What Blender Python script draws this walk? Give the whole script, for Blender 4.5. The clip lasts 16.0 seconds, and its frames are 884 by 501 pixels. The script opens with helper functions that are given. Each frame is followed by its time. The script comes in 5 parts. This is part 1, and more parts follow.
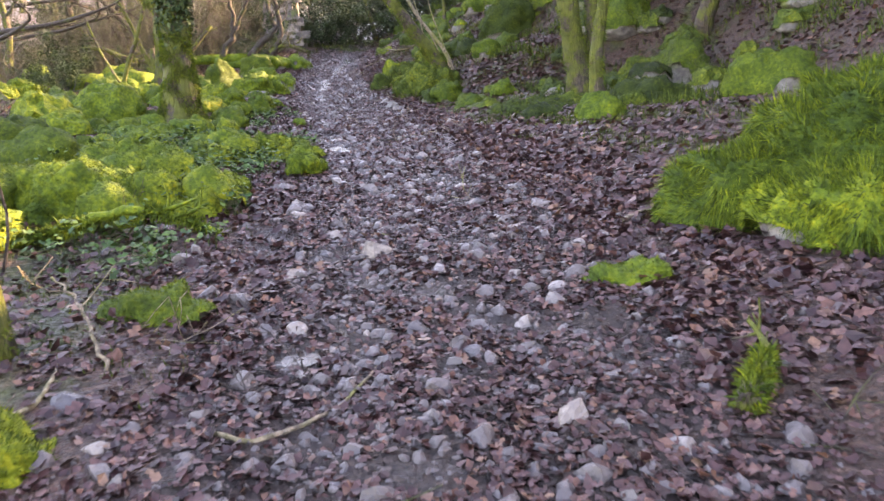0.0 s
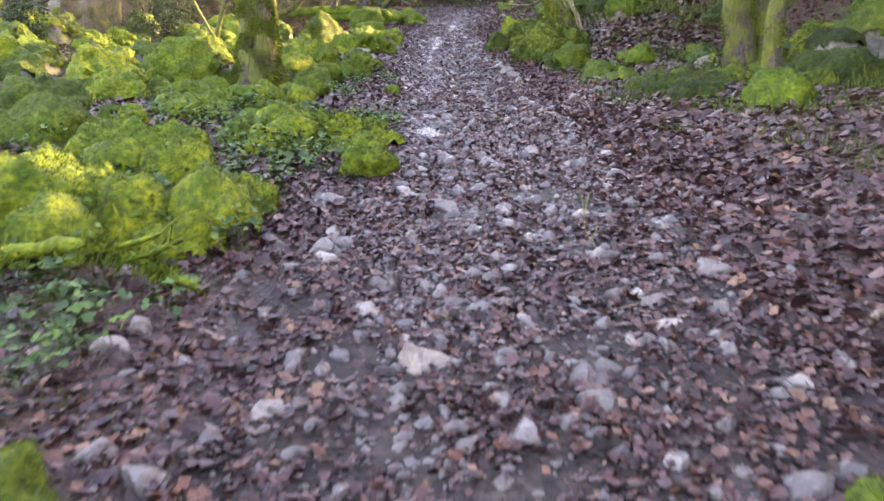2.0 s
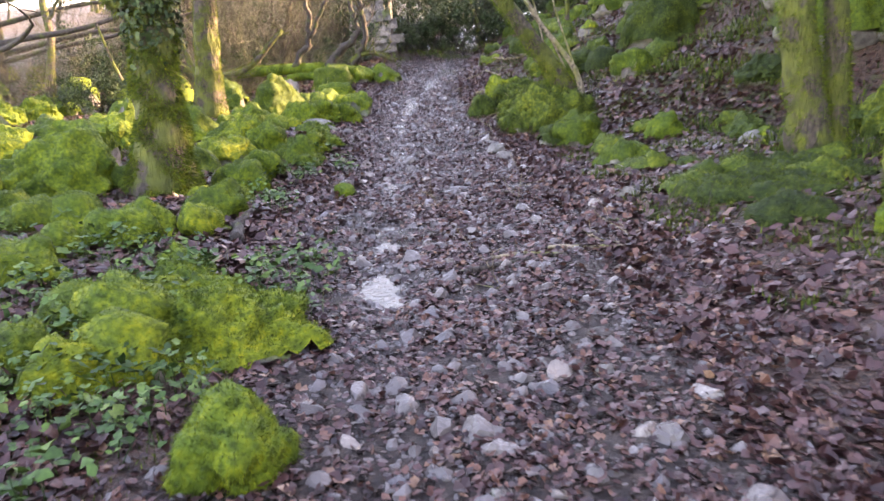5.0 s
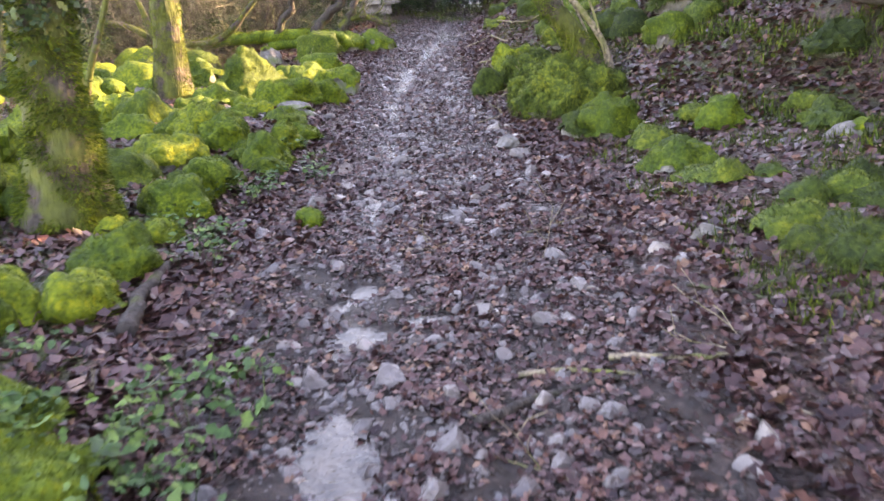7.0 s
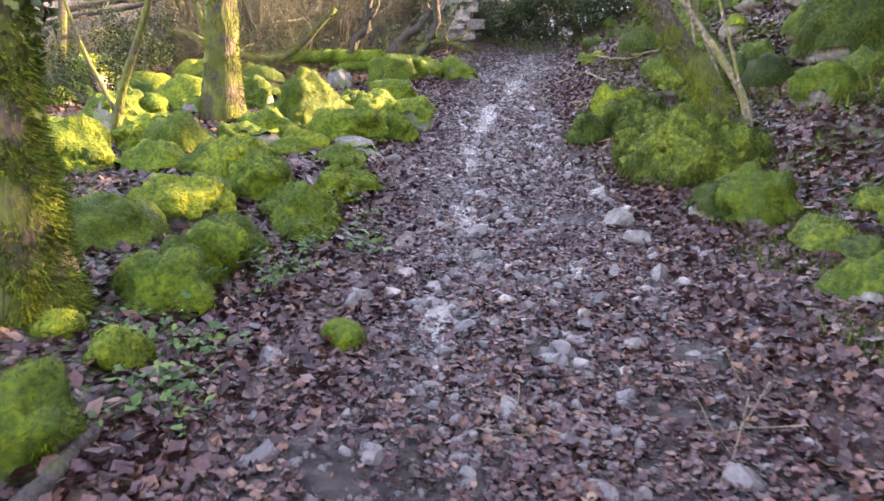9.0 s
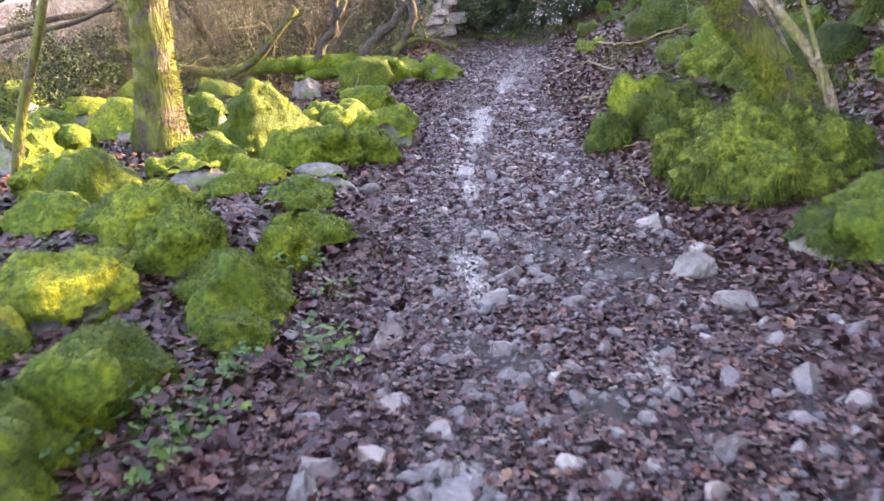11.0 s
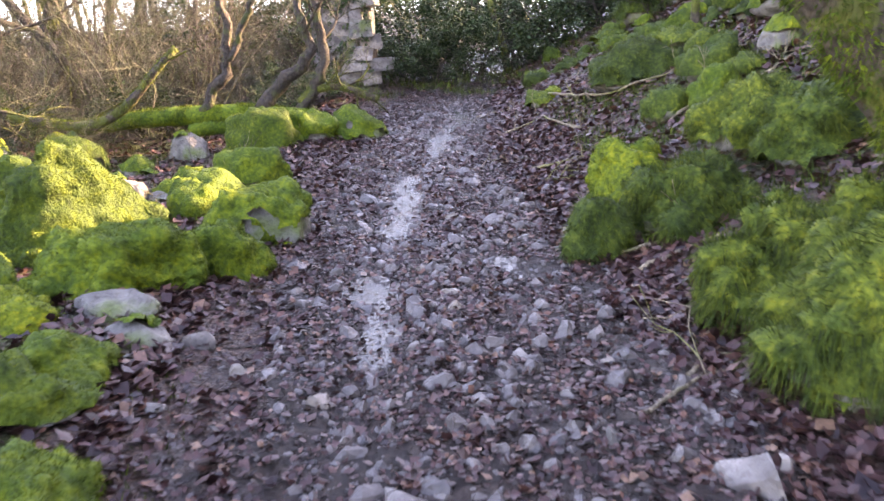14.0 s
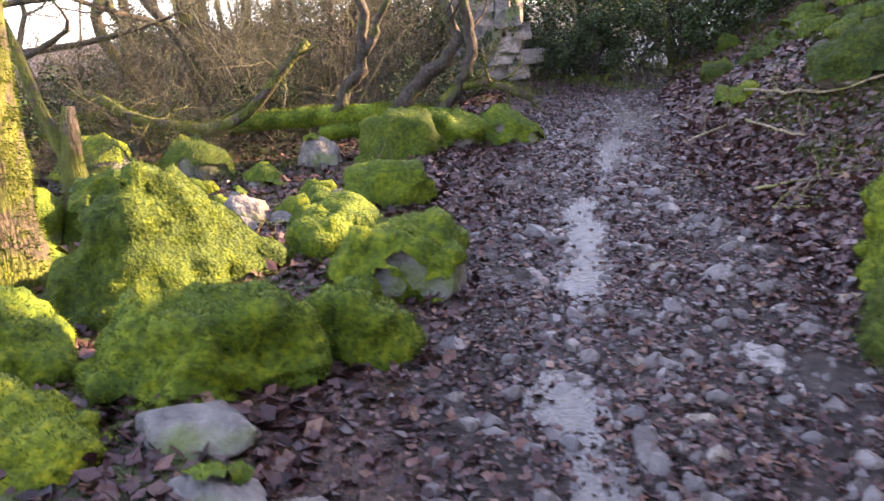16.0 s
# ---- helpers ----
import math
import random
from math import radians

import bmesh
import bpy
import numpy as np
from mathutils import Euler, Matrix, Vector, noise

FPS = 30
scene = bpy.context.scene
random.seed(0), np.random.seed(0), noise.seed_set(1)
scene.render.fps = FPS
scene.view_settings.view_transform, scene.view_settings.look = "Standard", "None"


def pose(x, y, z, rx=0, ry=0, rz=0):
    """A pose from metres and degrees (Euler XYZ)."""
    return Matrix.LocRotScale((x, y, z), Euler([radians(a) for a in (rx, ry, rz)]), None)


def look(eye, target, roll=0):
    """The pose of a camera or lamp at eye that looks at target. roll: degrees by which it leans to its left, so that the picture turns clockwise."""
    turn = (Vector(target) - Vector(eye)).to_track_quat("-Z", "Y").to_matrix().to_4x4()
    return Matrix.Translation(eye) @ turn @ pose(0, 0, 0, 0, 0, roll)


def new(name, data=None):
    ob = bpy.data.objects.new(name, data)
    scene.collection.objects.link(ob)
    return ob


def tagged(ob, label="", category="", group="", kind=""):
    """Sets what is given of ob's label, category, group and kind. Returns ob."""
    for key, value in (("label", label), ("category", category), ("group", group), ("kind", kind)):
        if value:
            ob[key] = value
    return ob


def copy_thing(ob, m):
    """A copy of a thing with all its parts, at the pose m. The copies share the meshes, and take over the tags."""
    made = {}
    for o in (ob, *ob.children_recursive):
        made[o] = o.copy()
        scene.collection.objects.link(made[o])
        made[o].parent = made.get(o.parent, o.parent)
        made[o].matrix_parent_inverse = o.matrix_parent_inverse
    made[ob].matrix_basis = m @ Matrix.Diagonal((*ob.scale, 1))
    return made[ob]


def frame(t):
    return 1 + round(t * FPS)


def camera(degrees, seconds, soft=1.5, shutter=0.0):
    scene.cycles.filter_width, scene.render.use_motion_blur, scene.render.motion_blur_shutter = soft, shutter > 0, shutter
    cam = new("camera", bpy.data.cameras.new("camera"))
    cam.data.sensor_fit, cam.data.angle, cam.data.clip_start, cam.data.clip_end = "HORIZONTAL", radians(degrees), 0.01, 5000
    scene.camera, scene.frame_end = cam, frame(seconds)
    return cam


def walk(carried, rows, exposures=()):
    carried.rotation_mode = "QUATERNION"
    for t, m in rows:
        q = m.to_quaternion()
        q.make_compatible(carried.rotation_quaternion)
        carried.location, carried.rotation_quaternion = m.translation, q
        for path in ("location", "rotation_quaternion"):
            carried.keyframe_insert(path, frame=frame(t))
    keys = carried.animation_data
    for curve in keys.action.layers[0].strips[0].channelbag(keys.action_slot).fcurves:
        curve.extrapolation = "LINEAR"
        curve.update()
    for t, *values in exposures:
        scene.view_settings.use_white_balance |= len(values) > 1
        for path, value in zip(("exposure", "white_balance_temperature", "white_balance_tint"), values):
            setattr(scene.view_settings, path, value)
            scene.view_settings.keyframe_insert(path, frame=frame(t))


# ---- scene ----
cam = camera(57.9, 16.0, shutter=0.4)
PATH = [
    (0, (0.064, 0.348, 1.193), (0.056, 2.291, 0.721), -3.3),
    (0.5, (0.034, 0.793, 1.196), (0.021, 2.734, 0.716), -3.7),
    (1, (-0.065, 1.384, 1.241), (-0.074, 3.321, 0.741), 0.7),
    (1.5, (0.008, 1.906, 1.165), (-0.046, 3.834, 0.635), 2.1),
    (2, (0.12, 2.567, 1.208), (-0.176, 4.464, 0.648), -2.0),
    (2.5, (0.055, 3.114, 1.349), (-0.204, 5.036, 0.86), -3.6),
    (3, (0.124, 3.585, 1.365), (0.031, 5.54, 0.953), -2.4),
    (3.5, (0.104, 4.1, 1.366), (-0.138, 6.053, 1.011), -4.2),
    (4, (-0.026, 4.587, 1.46), (-0.252, 6.543, 1.109), -2.3),
    (4.2, (-0.04, 4.78, 1.424), (-0.269, 6.735, 1.069), -2.3),
    (6.3, (-0.345, 6.9, 1.624), (-0.666, 8.77, 0.991), -5.2),
    (6.5, (-0.347, 7.084, 1.601), (-0.658, 8.97, 1.012), -4.9),
    (7, (-0.364, 7.747, 1.644), (-0.641, 9.648, 1.087), -4.2),
    (7.5, (-0.294, 8.26, 1.686), (-0.594, 10.158, 1.131), -4.3),
    (8, (-0.359, 8.772, 1.682), (-0.814, 10.654, 1.181), -4.3),
    (8.2, (-0.447, 9.005, 1.693), (-0.924, 10.884, 1.202), -2.0),
    (10.3, (-1.221, 10.927, 1.664), (-1.63, 12.821, 1.169), 0.1),
    (10.5, (-1.232, 11.171, 1.612), (-1.626, 13.068, 1.119), -1.4),
    (11, (-1.313, 11.799, 1.638), (-1.72, 13.694, 1.144), -4.4),
    (11.5, (-1.5, 12.333, 1.671), (-1.899, 14.247, 1.25), -3.1),
    (12, (-1.583, 12.868, 1.561), (-1.95, 14.79, 1.147), -4.0),
    (12.5, (-1.628, 13.361, 1.623), (-1.991, 15.285, 1.215), -5.6),
    (13, (-1.752, 13.844, 1.636), (-2.044, 15.776, 1.212), -5.1),
    (13.5, (-1.74, 14.319, 1.614), (-1.941, 16.258, 1.168), -4.0),
    (14, (-1.657, 14.943, 1.598), (-1.904, 16.89, 1.213), -3.7),
    (14.5, (-1.82, 15.415, 1.628), (-2.09, 17.36, 1.247), -2.9),
    (15, (-1.888, 15.793, 1.594), (-2.199, 17.729, 1.203), -2.6),
    (15.5, (-1.986, 16.263, 1.632), (-2.507, 18.155, 1.248), -5.3),
    (16, (-2.293, 16.581, 1.698), (-2.85, 18.463, 1.315), -4.1),
]
walk(cam, [(t, look(eye, target, roll)) for t, eye, target, roll in PATH], [(t, e, 8600 if t < 9 else 8000, 35 if t < 9 else 37) for t, e in ((0.0, 3.76), (0.5, 4.02), (1.5, 4.07), (2.5, 3.8), (3.0, 3.9), (3.5, 3.38), (4.2, 3.7), (6.3, 4.0), (8.2, 3.98), (10.5, 4.03), (11.0, 4.06), (11.5, 3.82), (12.0, 3.74), (13.0, 3.63), (13.5, 4.05), (14.5, 3.78), (15.4, 3.88), (16.0, 3.4))])
# ---- world and light ----
world = bpy.data.worlds.new("world")
scene.world = world
world.use_nodes = True
SUN_UP, SUN_TURN = radians(22.3), radians(58)
sky = world.node_tree.nodes.new("ShaderNodeTexSky")
sky.sky_type, sky.sun_disc = "NISHITA", False
sky.sun_elevation, sky.sun_rotation = SUN_UP, SUN_TURN
sky.air_density, sky.dust_density, sky.ozone_density = 1.0, 1.0, 1.0
back = world.node_tree.nodes["Background"]
back.inputs["Strength"].default_value = 0.15
world.node_tree.links.new(sky.outputs[0], back.inputs["Color"])
sun = new("sun", bpy.data.lights.new("sun", "SUN"))
sun.data.energy, sun.data.angle, sun.data.color = 5.0, radians(0.6), (1.0, 0.84, 0.54)
toward = Vector((math.sin(SUN_TURN) * math.cos(SUN_UP), math.cos(SUN_TURN) * math.cos(SUN_UP), math.sin(SUN_UP)))
sun.matrix_world = look(toward * 60, (0, 0, 0))

# ---- materials ----


def material(name, rough=0.8):
    m = bpy.data.materials.new(name)
    m.use_nodes = True
    shader = m.node_tree.nodes["Principled BSDF"]
    shader.inputs["Roughness"].default_value = rough
    return m, m.node_tree, shader


def node(tree, kind, **values):
    n = tree.nodes.new(kind)
    for key, value in values.items():
        if key == "scale":
            n.inputs["Scale"].default_value = value
        elif key == "detail":
            n.inputs["Detail"].default_value = value
    return n


def grain(tree, scale, detail=6.0, coords="Object"):
    """Noise in metres: about `scale` lumps to the metre."""
    n = node(tree, "ShaderNodeTexNoise", scale=scale, detail=detail)
    tree.links.new(tree.nodes.new("ShaderNodeTexCoord").outputs[coords], n.inputs["Vector"])
    return n.outputs["Fac"]


def ramp(tree, fac, *stops):
    n = tree.nodes.new("ShaderNodeValToRGB")
    while len(n.color_ramp.elements) < len(stops):
        n.color_ramp.elements.new(0.5)
    for e, (at, col) in zip(n.color_ramp.elements, stops):
        e.position = at
        e.color = (*col, 1) if len(col) == 3 else col
    tree.links.new(fac, n.inputs["Fac"])
    return n.outputs["Color"]


def blend(tree, fac, a, b, kind="MIX"):
    n = tree.nodes.new("ShaderNodeMix")
    n.data_type, n.blend_type = "RGBA", kind
    if isinstance(fac, float):
        n.inputs["Factor"].default_value = fac
    else:
        tree.links.new(fac, n.inputs["Factor"])
    for key, value in ((6, a), (7, b)):
        if isinstance(value, tuple):
            n.inputs[key].default_value = (*value, 1)
        else:
            tree.links.new(value, n.inputs[key])
    return n.outputs[2]


def bumps(tree, shader, fac, strength, distance):
    n = tree.nodes.new("ShaderNodeBump")
    n.inputs["Strength"].default_value, n.inputs["Distance"].default_value = strength, distance
    tree.links.new(fac, n.inputs["Height"])
    tree.links.new(n.outputs["Normal"], shader.inputs["Normal"])


def island(tree):
    return tree.nodes.new("ShaderNodeNewGeometry").outputs["Random Per Island"]


def moss_material(name, dark, mid, light, low=(0.42, 0.5, 0.4), high=(1.45, 1.25, 1.0)):
    m, tree, shader = material(name, 0.75)
    shade = ramp(tree, grain(tree, 26.0, 7.0), (0.28, dark), (0.5, mid), (0.72, light))
    broad = ramp(tree, grain(tree, 4.5, 6.0), (0.34, (0.5, 0.62, 0.7)), (0.66, (1.25, 1.14, 1.0)))
    shade = blend(tree, 1.0, shade, broad, "MULTIPLY")
    tint = ramp(tree, island(tree), (0.0, low), (0.5, (0.95, 1.0, 0.9)), (1.0, high))
    tree.links.new(blend(tree, 1.0, shade, tint, "MULTIPLY"), shader.inputs["Base Color"])
    shader.inputs["Specular IOR Level"].default_value = 0.25
    bumps(tree, shader, grain(tree, 48.0, 6.0), 0.8, 0.028)
    return m


MOSS = moss_material("moss", (0.030, 0.056, 0.004), (0.078, 0.122, 0.006), (0.165, 0.195, 0.008))
LUSH = moss_material("lush_moss", (0.024, 0.050, 0.004), (0.070, 0.118, 0.006), (0.140, 0.180, 0.010), (0.2, 0.3, 0.2), (1.8, 1.5, 1.1))
GRASSY = moss_material("grassy_moss", (0.016, 0.032, 0.004), (0.046, 0.076, 0.007), (0.112, 0.138, 0.016), (0.2, 0.28, 0.22), (1.6, 1.4, 1.1))


def rock_material():
    m, tree, shader = material("weathered_rock", 0.7)
    base = ramp(tree, grain(tree, 9.0, 8.0), (0.25, (0.06, 0.054, 0.050)), (0.5, (0.125, 0.114, 0.102)), (0.75, (0.23, 0.215, 0.19)))
    spots = ramp(tree, grain(tree, 3.0, 4.0), (0.52, (0, 0, 0)), (0.66, (1, 1, 1)))
    both = blend(tree, spots, base, (0.10, 0.13, 0.035))
    tree.links.new(both, shader.inputs["Base Color"])
    bumps(tree, shader, grain(tree, 22.0, 9.0), 0.9, 0.04)
    return m


def stone_material():
    m, tree, shader = material("path_stone", 0.45)
    own = tree.nodes.new("ShaderNodeObjectInfo").outputs["Random"]
    base = ramp(tree, grain(tree, 14.0, 8.0), (0.28, (0.085, 0.076, 0.072)), (0.55, (0.20, 0.184, 0.172)), (0.8, (0.30, 0.28, 0.255)))
    tint = ramp(tree, own, (0.0, (0.5, 0.48, 0.5)), (0.5, (0.8, 0.78, 0.78)), (0.85, (1.1, 1.03, 0.95)))
    tint2 = ramp(tree, island(tree), (0.0, (0.6, 0.6, 0.65)), (0.6, (1.0, 0.97, 0.97)), (1.0, (1.35, 1.3, 1.25)))
    mud = ramp(tree, grain(tree, 7.0, 5.0), (0.43, (0, 0, 0)), (0.6, (1, 1, 1)))
    both = blend(tree, 1.0, blend(tree, 1.0, base, tint, "MULTIPLY"), tint2, "MULTIPLY")
    tree.links.new(blend(tree, mud, both, (0.075, 0.062, 0.058)), shader.inputs["Base Color"])
    tree.links.new(ramp(tree, grain(tree, 11.0, 3.0), (0.4, (0.25, 0.25, 0.25)), (0.65, (0.65, 0.65, 0.65))), shader.inputs["Roughness"])
    bumps(tree, shader, grain(tree, 60.0, 8.0), 0.6, 0.012)
    return m


def ground_material():
    """Wet mud and rotted leaves on the trail, moss and litter beside it (masks: wet, green)."""
    m, tree, shader = material("woodland_floor", 0.8)
    wet = tree.nodes.new("ShaderNodeVertexColor")
    wet.layer_name = "cover"
    split = tree.nodes.new("ShaderNodeSeparateColor")
    tree.links.new(wet.outputs["Color"], split.inputs[0])
    litter = ramp(tree, grain(tree, 28.0, 8.0), (0.3, (0.018, 0.010, 0.008)), (0.5, (0.052, 0.028, 0.020)), (0.68, (0.115, 0.065, 0.045)))
    mud = ramp(tree, grain(tree, 16.0, 9.0), (0.3, (0.009, 0.006, 0.006)), (0.5, (0.026, 0.017, 0.015)), (0.72, (0.070, 0.050, 0.042)))
    moss = ramp(tree, grain(tree, 6.0, 7.0), (0.3, (0.012, 0.014, 0.006)), (0.5, (0.032, 0.042, 0.010)), (0.7, (0.070, 0.085, 0.016)))

    def mask(channel, low, high, scale):
        add = tree.nodes.new("ShaderNodeMath")
        add.operation = "ADD"
        tree.links.new(split.outputs[channel], add.inputs[0])
        tree.links.new(grain(tree, scale, 6.0), add.inputs[1])
        return ramp(tree, add.outputs[0], (low, (0, 0, 0)), (high, (1, 1, 1)))

    muddy, green = mask(0, 0.78, 0.95, 3.5), mask(1, 0.80, 0.95, 2.2)
    col = blend(tree, green, blend(tree, muddy, litter, mud), moss)
    tree.links.new(col, shader.inputs["Base Color"])
    pools = mask(0, 0.90, 1.12, 4.5)
    shader.inputs["Specular IOR Level"].default_value = 0.4
    gloss = blend(tree, pools, ramp(tree, grain(tree, 20.0, 4.0), (0.35, (0.4, 0.4, 0.4)), (0.65, (0.8, 0.8, 0.8))), (0.16, 0.16, 0.16))
    tree.links.new(gloss, shader.inputs["Roughness"])
    bumps(tree, shader, grain(tree, 38.0, 10.0), 1.0, 0.06)
    return m


def leaf_material(name, stops, rough, shine=0.35):
    m, tree, shader = material(name, rough)
    col = ramp(tree, island(tree), *stops)
    vary = ramp(tree, grain(tree, 50.0, 4.0), (0.3, (0.6, 0.6, 0.6)), (0.7, (1.25, 1.25, 1.25)))
    tree.links.new(blend(tree, 1.0, col, vary, "MULTIPLY"), shader.inputs["Base Color"])
    shader.inputs["Specular IOR Level"].default_value = shine
    return m


def bark_material(name, bark, moss, low, high):
    """Ridged bark with moss over much of it."""
    m, tree, shader = material(name, 0.85)
    wood = ramp(tree, grain(tree, 22.0, 8.0), (0.3, tuple(c * 0.35 for c in bark)), (0.5, bark), (0.72, tuple(c * 1.9 for c in bark)))
    green = ramp(tree, grain(tree, 9.0, 6.0), (0.3, tuple(c * 0.5 for c in moss)), (0.6, moss), (0.8, (moss[0] * 1.5, moss[1] * 1.3, moss[2])))
    tree.links.new(blend(tree, ramp(tree, grain(tree, 4.0, 7.0), (low, (0, 0, 0)), (high, (1, 1, 1))), wood, green), shader.inputs["Base Color"])
    ridge = node(tree, "ShaderNodeTexNoise", scale=30.0, detail=8.0)
    squash = tree.nodes.new("ShaderNodeMapping")
    squash.inputs["Scale"].default_value = (1.0, 1.0, 0.22)
    tree.links.new(tree.nodes.new("ShaderNodeTexCoord").outputs["Object"], squash.inputs["Vector"])
    tree.links.new(squash.outputs["Vector"], ridge.inputs["Vector"])
    bumps(tree, shader, ridge.outputs["Fac"], 1.0, 0.05)
    return m


ROCK, STONE, FLOOR = rock_material(), stone_material(), ground_material()
DEAD_LEAF = leaf_material("fallen_leaf", ((0.0, (0.013, 0.005, 0.006)), (0.4, (0.046, 0.019, 0.018)), (0.78, (0.084, 0.041, 0.038)), (0.95, (0.125, 0.055, 0.036)), (1.0, (0.19, 0.11, 0.07))), 0.40, 0.28)
HERB = leaf_material("herb_leaf", ((0.0, (0.014, 0.040, 0.009)), (0.6, (0.034, 0.085, 0.016)), (1.0, (0.085, 0.14, 0.024))), 0.6, 0.25)
IVY = leaf_material("ivy_leaf", ((0.0, (0.012, 0.026, 0.009)), (0.6, (0.024, 0.050, 0.015)), (1.0, (0.06, 0.085, 0.024))), 0.62, 0.2)
BARK = bark_material("mossy_bark", (0.052, 0.038, 0.026), (0.080, 0.092, 0.009), 0.44, 0.51)
DARK_BARK = bark_material("dark_bark", (0.036, 0.027, 0.021), (0.055, 0.068, 0.014), 0.52, 0.66)
PALE_BARK = bark_material("pale_bark", (0.19, 0.15, 0.10), (0.16, 0.17, 0.04), 0.50, 0.66)
TWIG = bark_material("bare_twig", (0.080, 0.072, 0.056), (0.075, 0.088, 0.038), 0.40, 0.58)


def water_material():
    m, tree, shader = material("muddy_water", 0.16)
    tree.links.new(ramp(tree, grain(tree, 8.0, 5.0), (0.3, (0.02, 0.017, 0.016)), (0.7, (0.085, 0.068, 0.056))), shader.inputs["Base Color"])
    shader.inputs["Specular IOR Level"].default_value = 0.42
    bumps(tree, shader, grain(tree, 26.0, 4.0), 0.6, 0.018)
    return m


WATER = water_material()

# ---- mesh helpers ----


class Soup:
    """Gathers triangles and quads for one mesh."""

    def __init__(self):
        self.v, self.t, self.n = [], [], 0

    def add(self, verts, tris):
        verts, tris = np.asarray(verts, float).reshape(-1, 3), np.asarray(tris, int).reshape(-1, 3)
        self.v.append(verts)
        self.t.append(tris + self.n)
        self.n += len(verts)

    def mesh(self, name, mat, smooth=True):
        me = bpy.data.meshes.new(name)
        v, t = np.concatenate(self.v), np.concatenate(self.t)
        me.vertices.add(len(v))
        me.vertices.foreach_set("co", v.astype(np.float32).ravel())
        me.loops.add(t.size)
        me.loops.foreach_set("vertex_index", t.astype(np.int32).ravel())
        me.polygons.add(len(t))
        me.polygons.foreach_set("loop_start", np.arange(0, t.size, 3, dtype=np.int32))
        me.polygons.foreach_set("use_smooth", np.full(len(t), smooth))
        me.update(calc_edges=True)
        me.validate()
        me.materials.append(mat)
        return me


def part(name, soup, mat, parent=None, label="", smooth=True):
    ob = new(name, soup.mesh(name, mat, smooth))
    if parent is not None:
        ob.parent = parent
    return tagged(ob, label)


def base(name, x, y, z, label, category, group="", turn=0.0):
    ob = new(name)
    ob.matrix_world = pose(x, y, z, 0, 0, turn)
    ob.empty_display_size = 0.1
    return tagged(ob, label, category, group)


BALLS = {}


def ball(level):
    if level not in BALLS:
        bm = bmesh.new()
        bmesh.ops.create_icosphere(bm, subdivisions=level, radius=1)
        BALLS[level] = np.array([v.co[:] for v in bm.verts]), np.array([[v.index for v in f.verts] for f in bm.faces])
        bm.free()
    return BALLS[level]


def lumps(points, scale, seed):
    s = seed * 7.31
    return np.array([noise.noise(Vector((p[0] * scale + s, p[1] * scale - s, p[2] * scale + 2 * s))) for p in points])


def normals(v, t):
    n = np.cross(v[t[:, 1]] - v[t[:, 0]], v[t[:, 2]] - v[t[:, 0]])
    out = np.zeros_like(v)
    for k in range(3):
        np.add.at(out, t[:, k], n)
    return out / np.maximum(np.linalg.norm(out, axis=1), 1e-9)[:, None], np.linalg.norm(n, axis=1) / 2


def scatter(v, t, count, rng):
    """Random points and normals over triangles, by area."""
    vn, area = normals(v, t)
    pick = rng.choice(len(t), count, p=area / area.sum())
    a, b = rng.random(count), rng.random(count)
    flip = a + b > 1
    a[flip], b[flip] = 1 - a[flip], 1 - b[flip]
    w = np.stack([1 - a - b, a, b], 1)[:, :, None]
    n = (vn[t[pick]] * w).sum(1)
    return (v[t[pick]] * w).sum(1), n / np.maximum(np.linalg.norm(n, axis=1), 1e-9)[:, None]


def blades(soup, p, n, length, width, rng, droop=0.4):
    """One small bent blade (two triangles) at each point."""
    count = len(p)
    side = np.cross(n, rng.normal(size=(count, 3)))
    side /= np.maximum(np.linalg.norm(side, axis=1), 1e-9)[:, None]
    lean = rng.normal(size=(count, 3)) * 0.45
    long = length * rng.uniform(0.5, 1.5, count)[:, None]
    tip = p + (n + lean) * long + np.array([0, 0, -droop]) * long * np.clip(1 - n[:, 2:3], 0, 1.2)
    wide = width * rng.uniform(0.6, 1.4, count)[:, None]
    v = np.stack([p - side * wide - n * length * 0.3, p + side * wide - n * length * 0.3, tip], 1).reshape(-1, 3)
    soup.add(v, np.arange(count * 3).reshape(-1, 3))


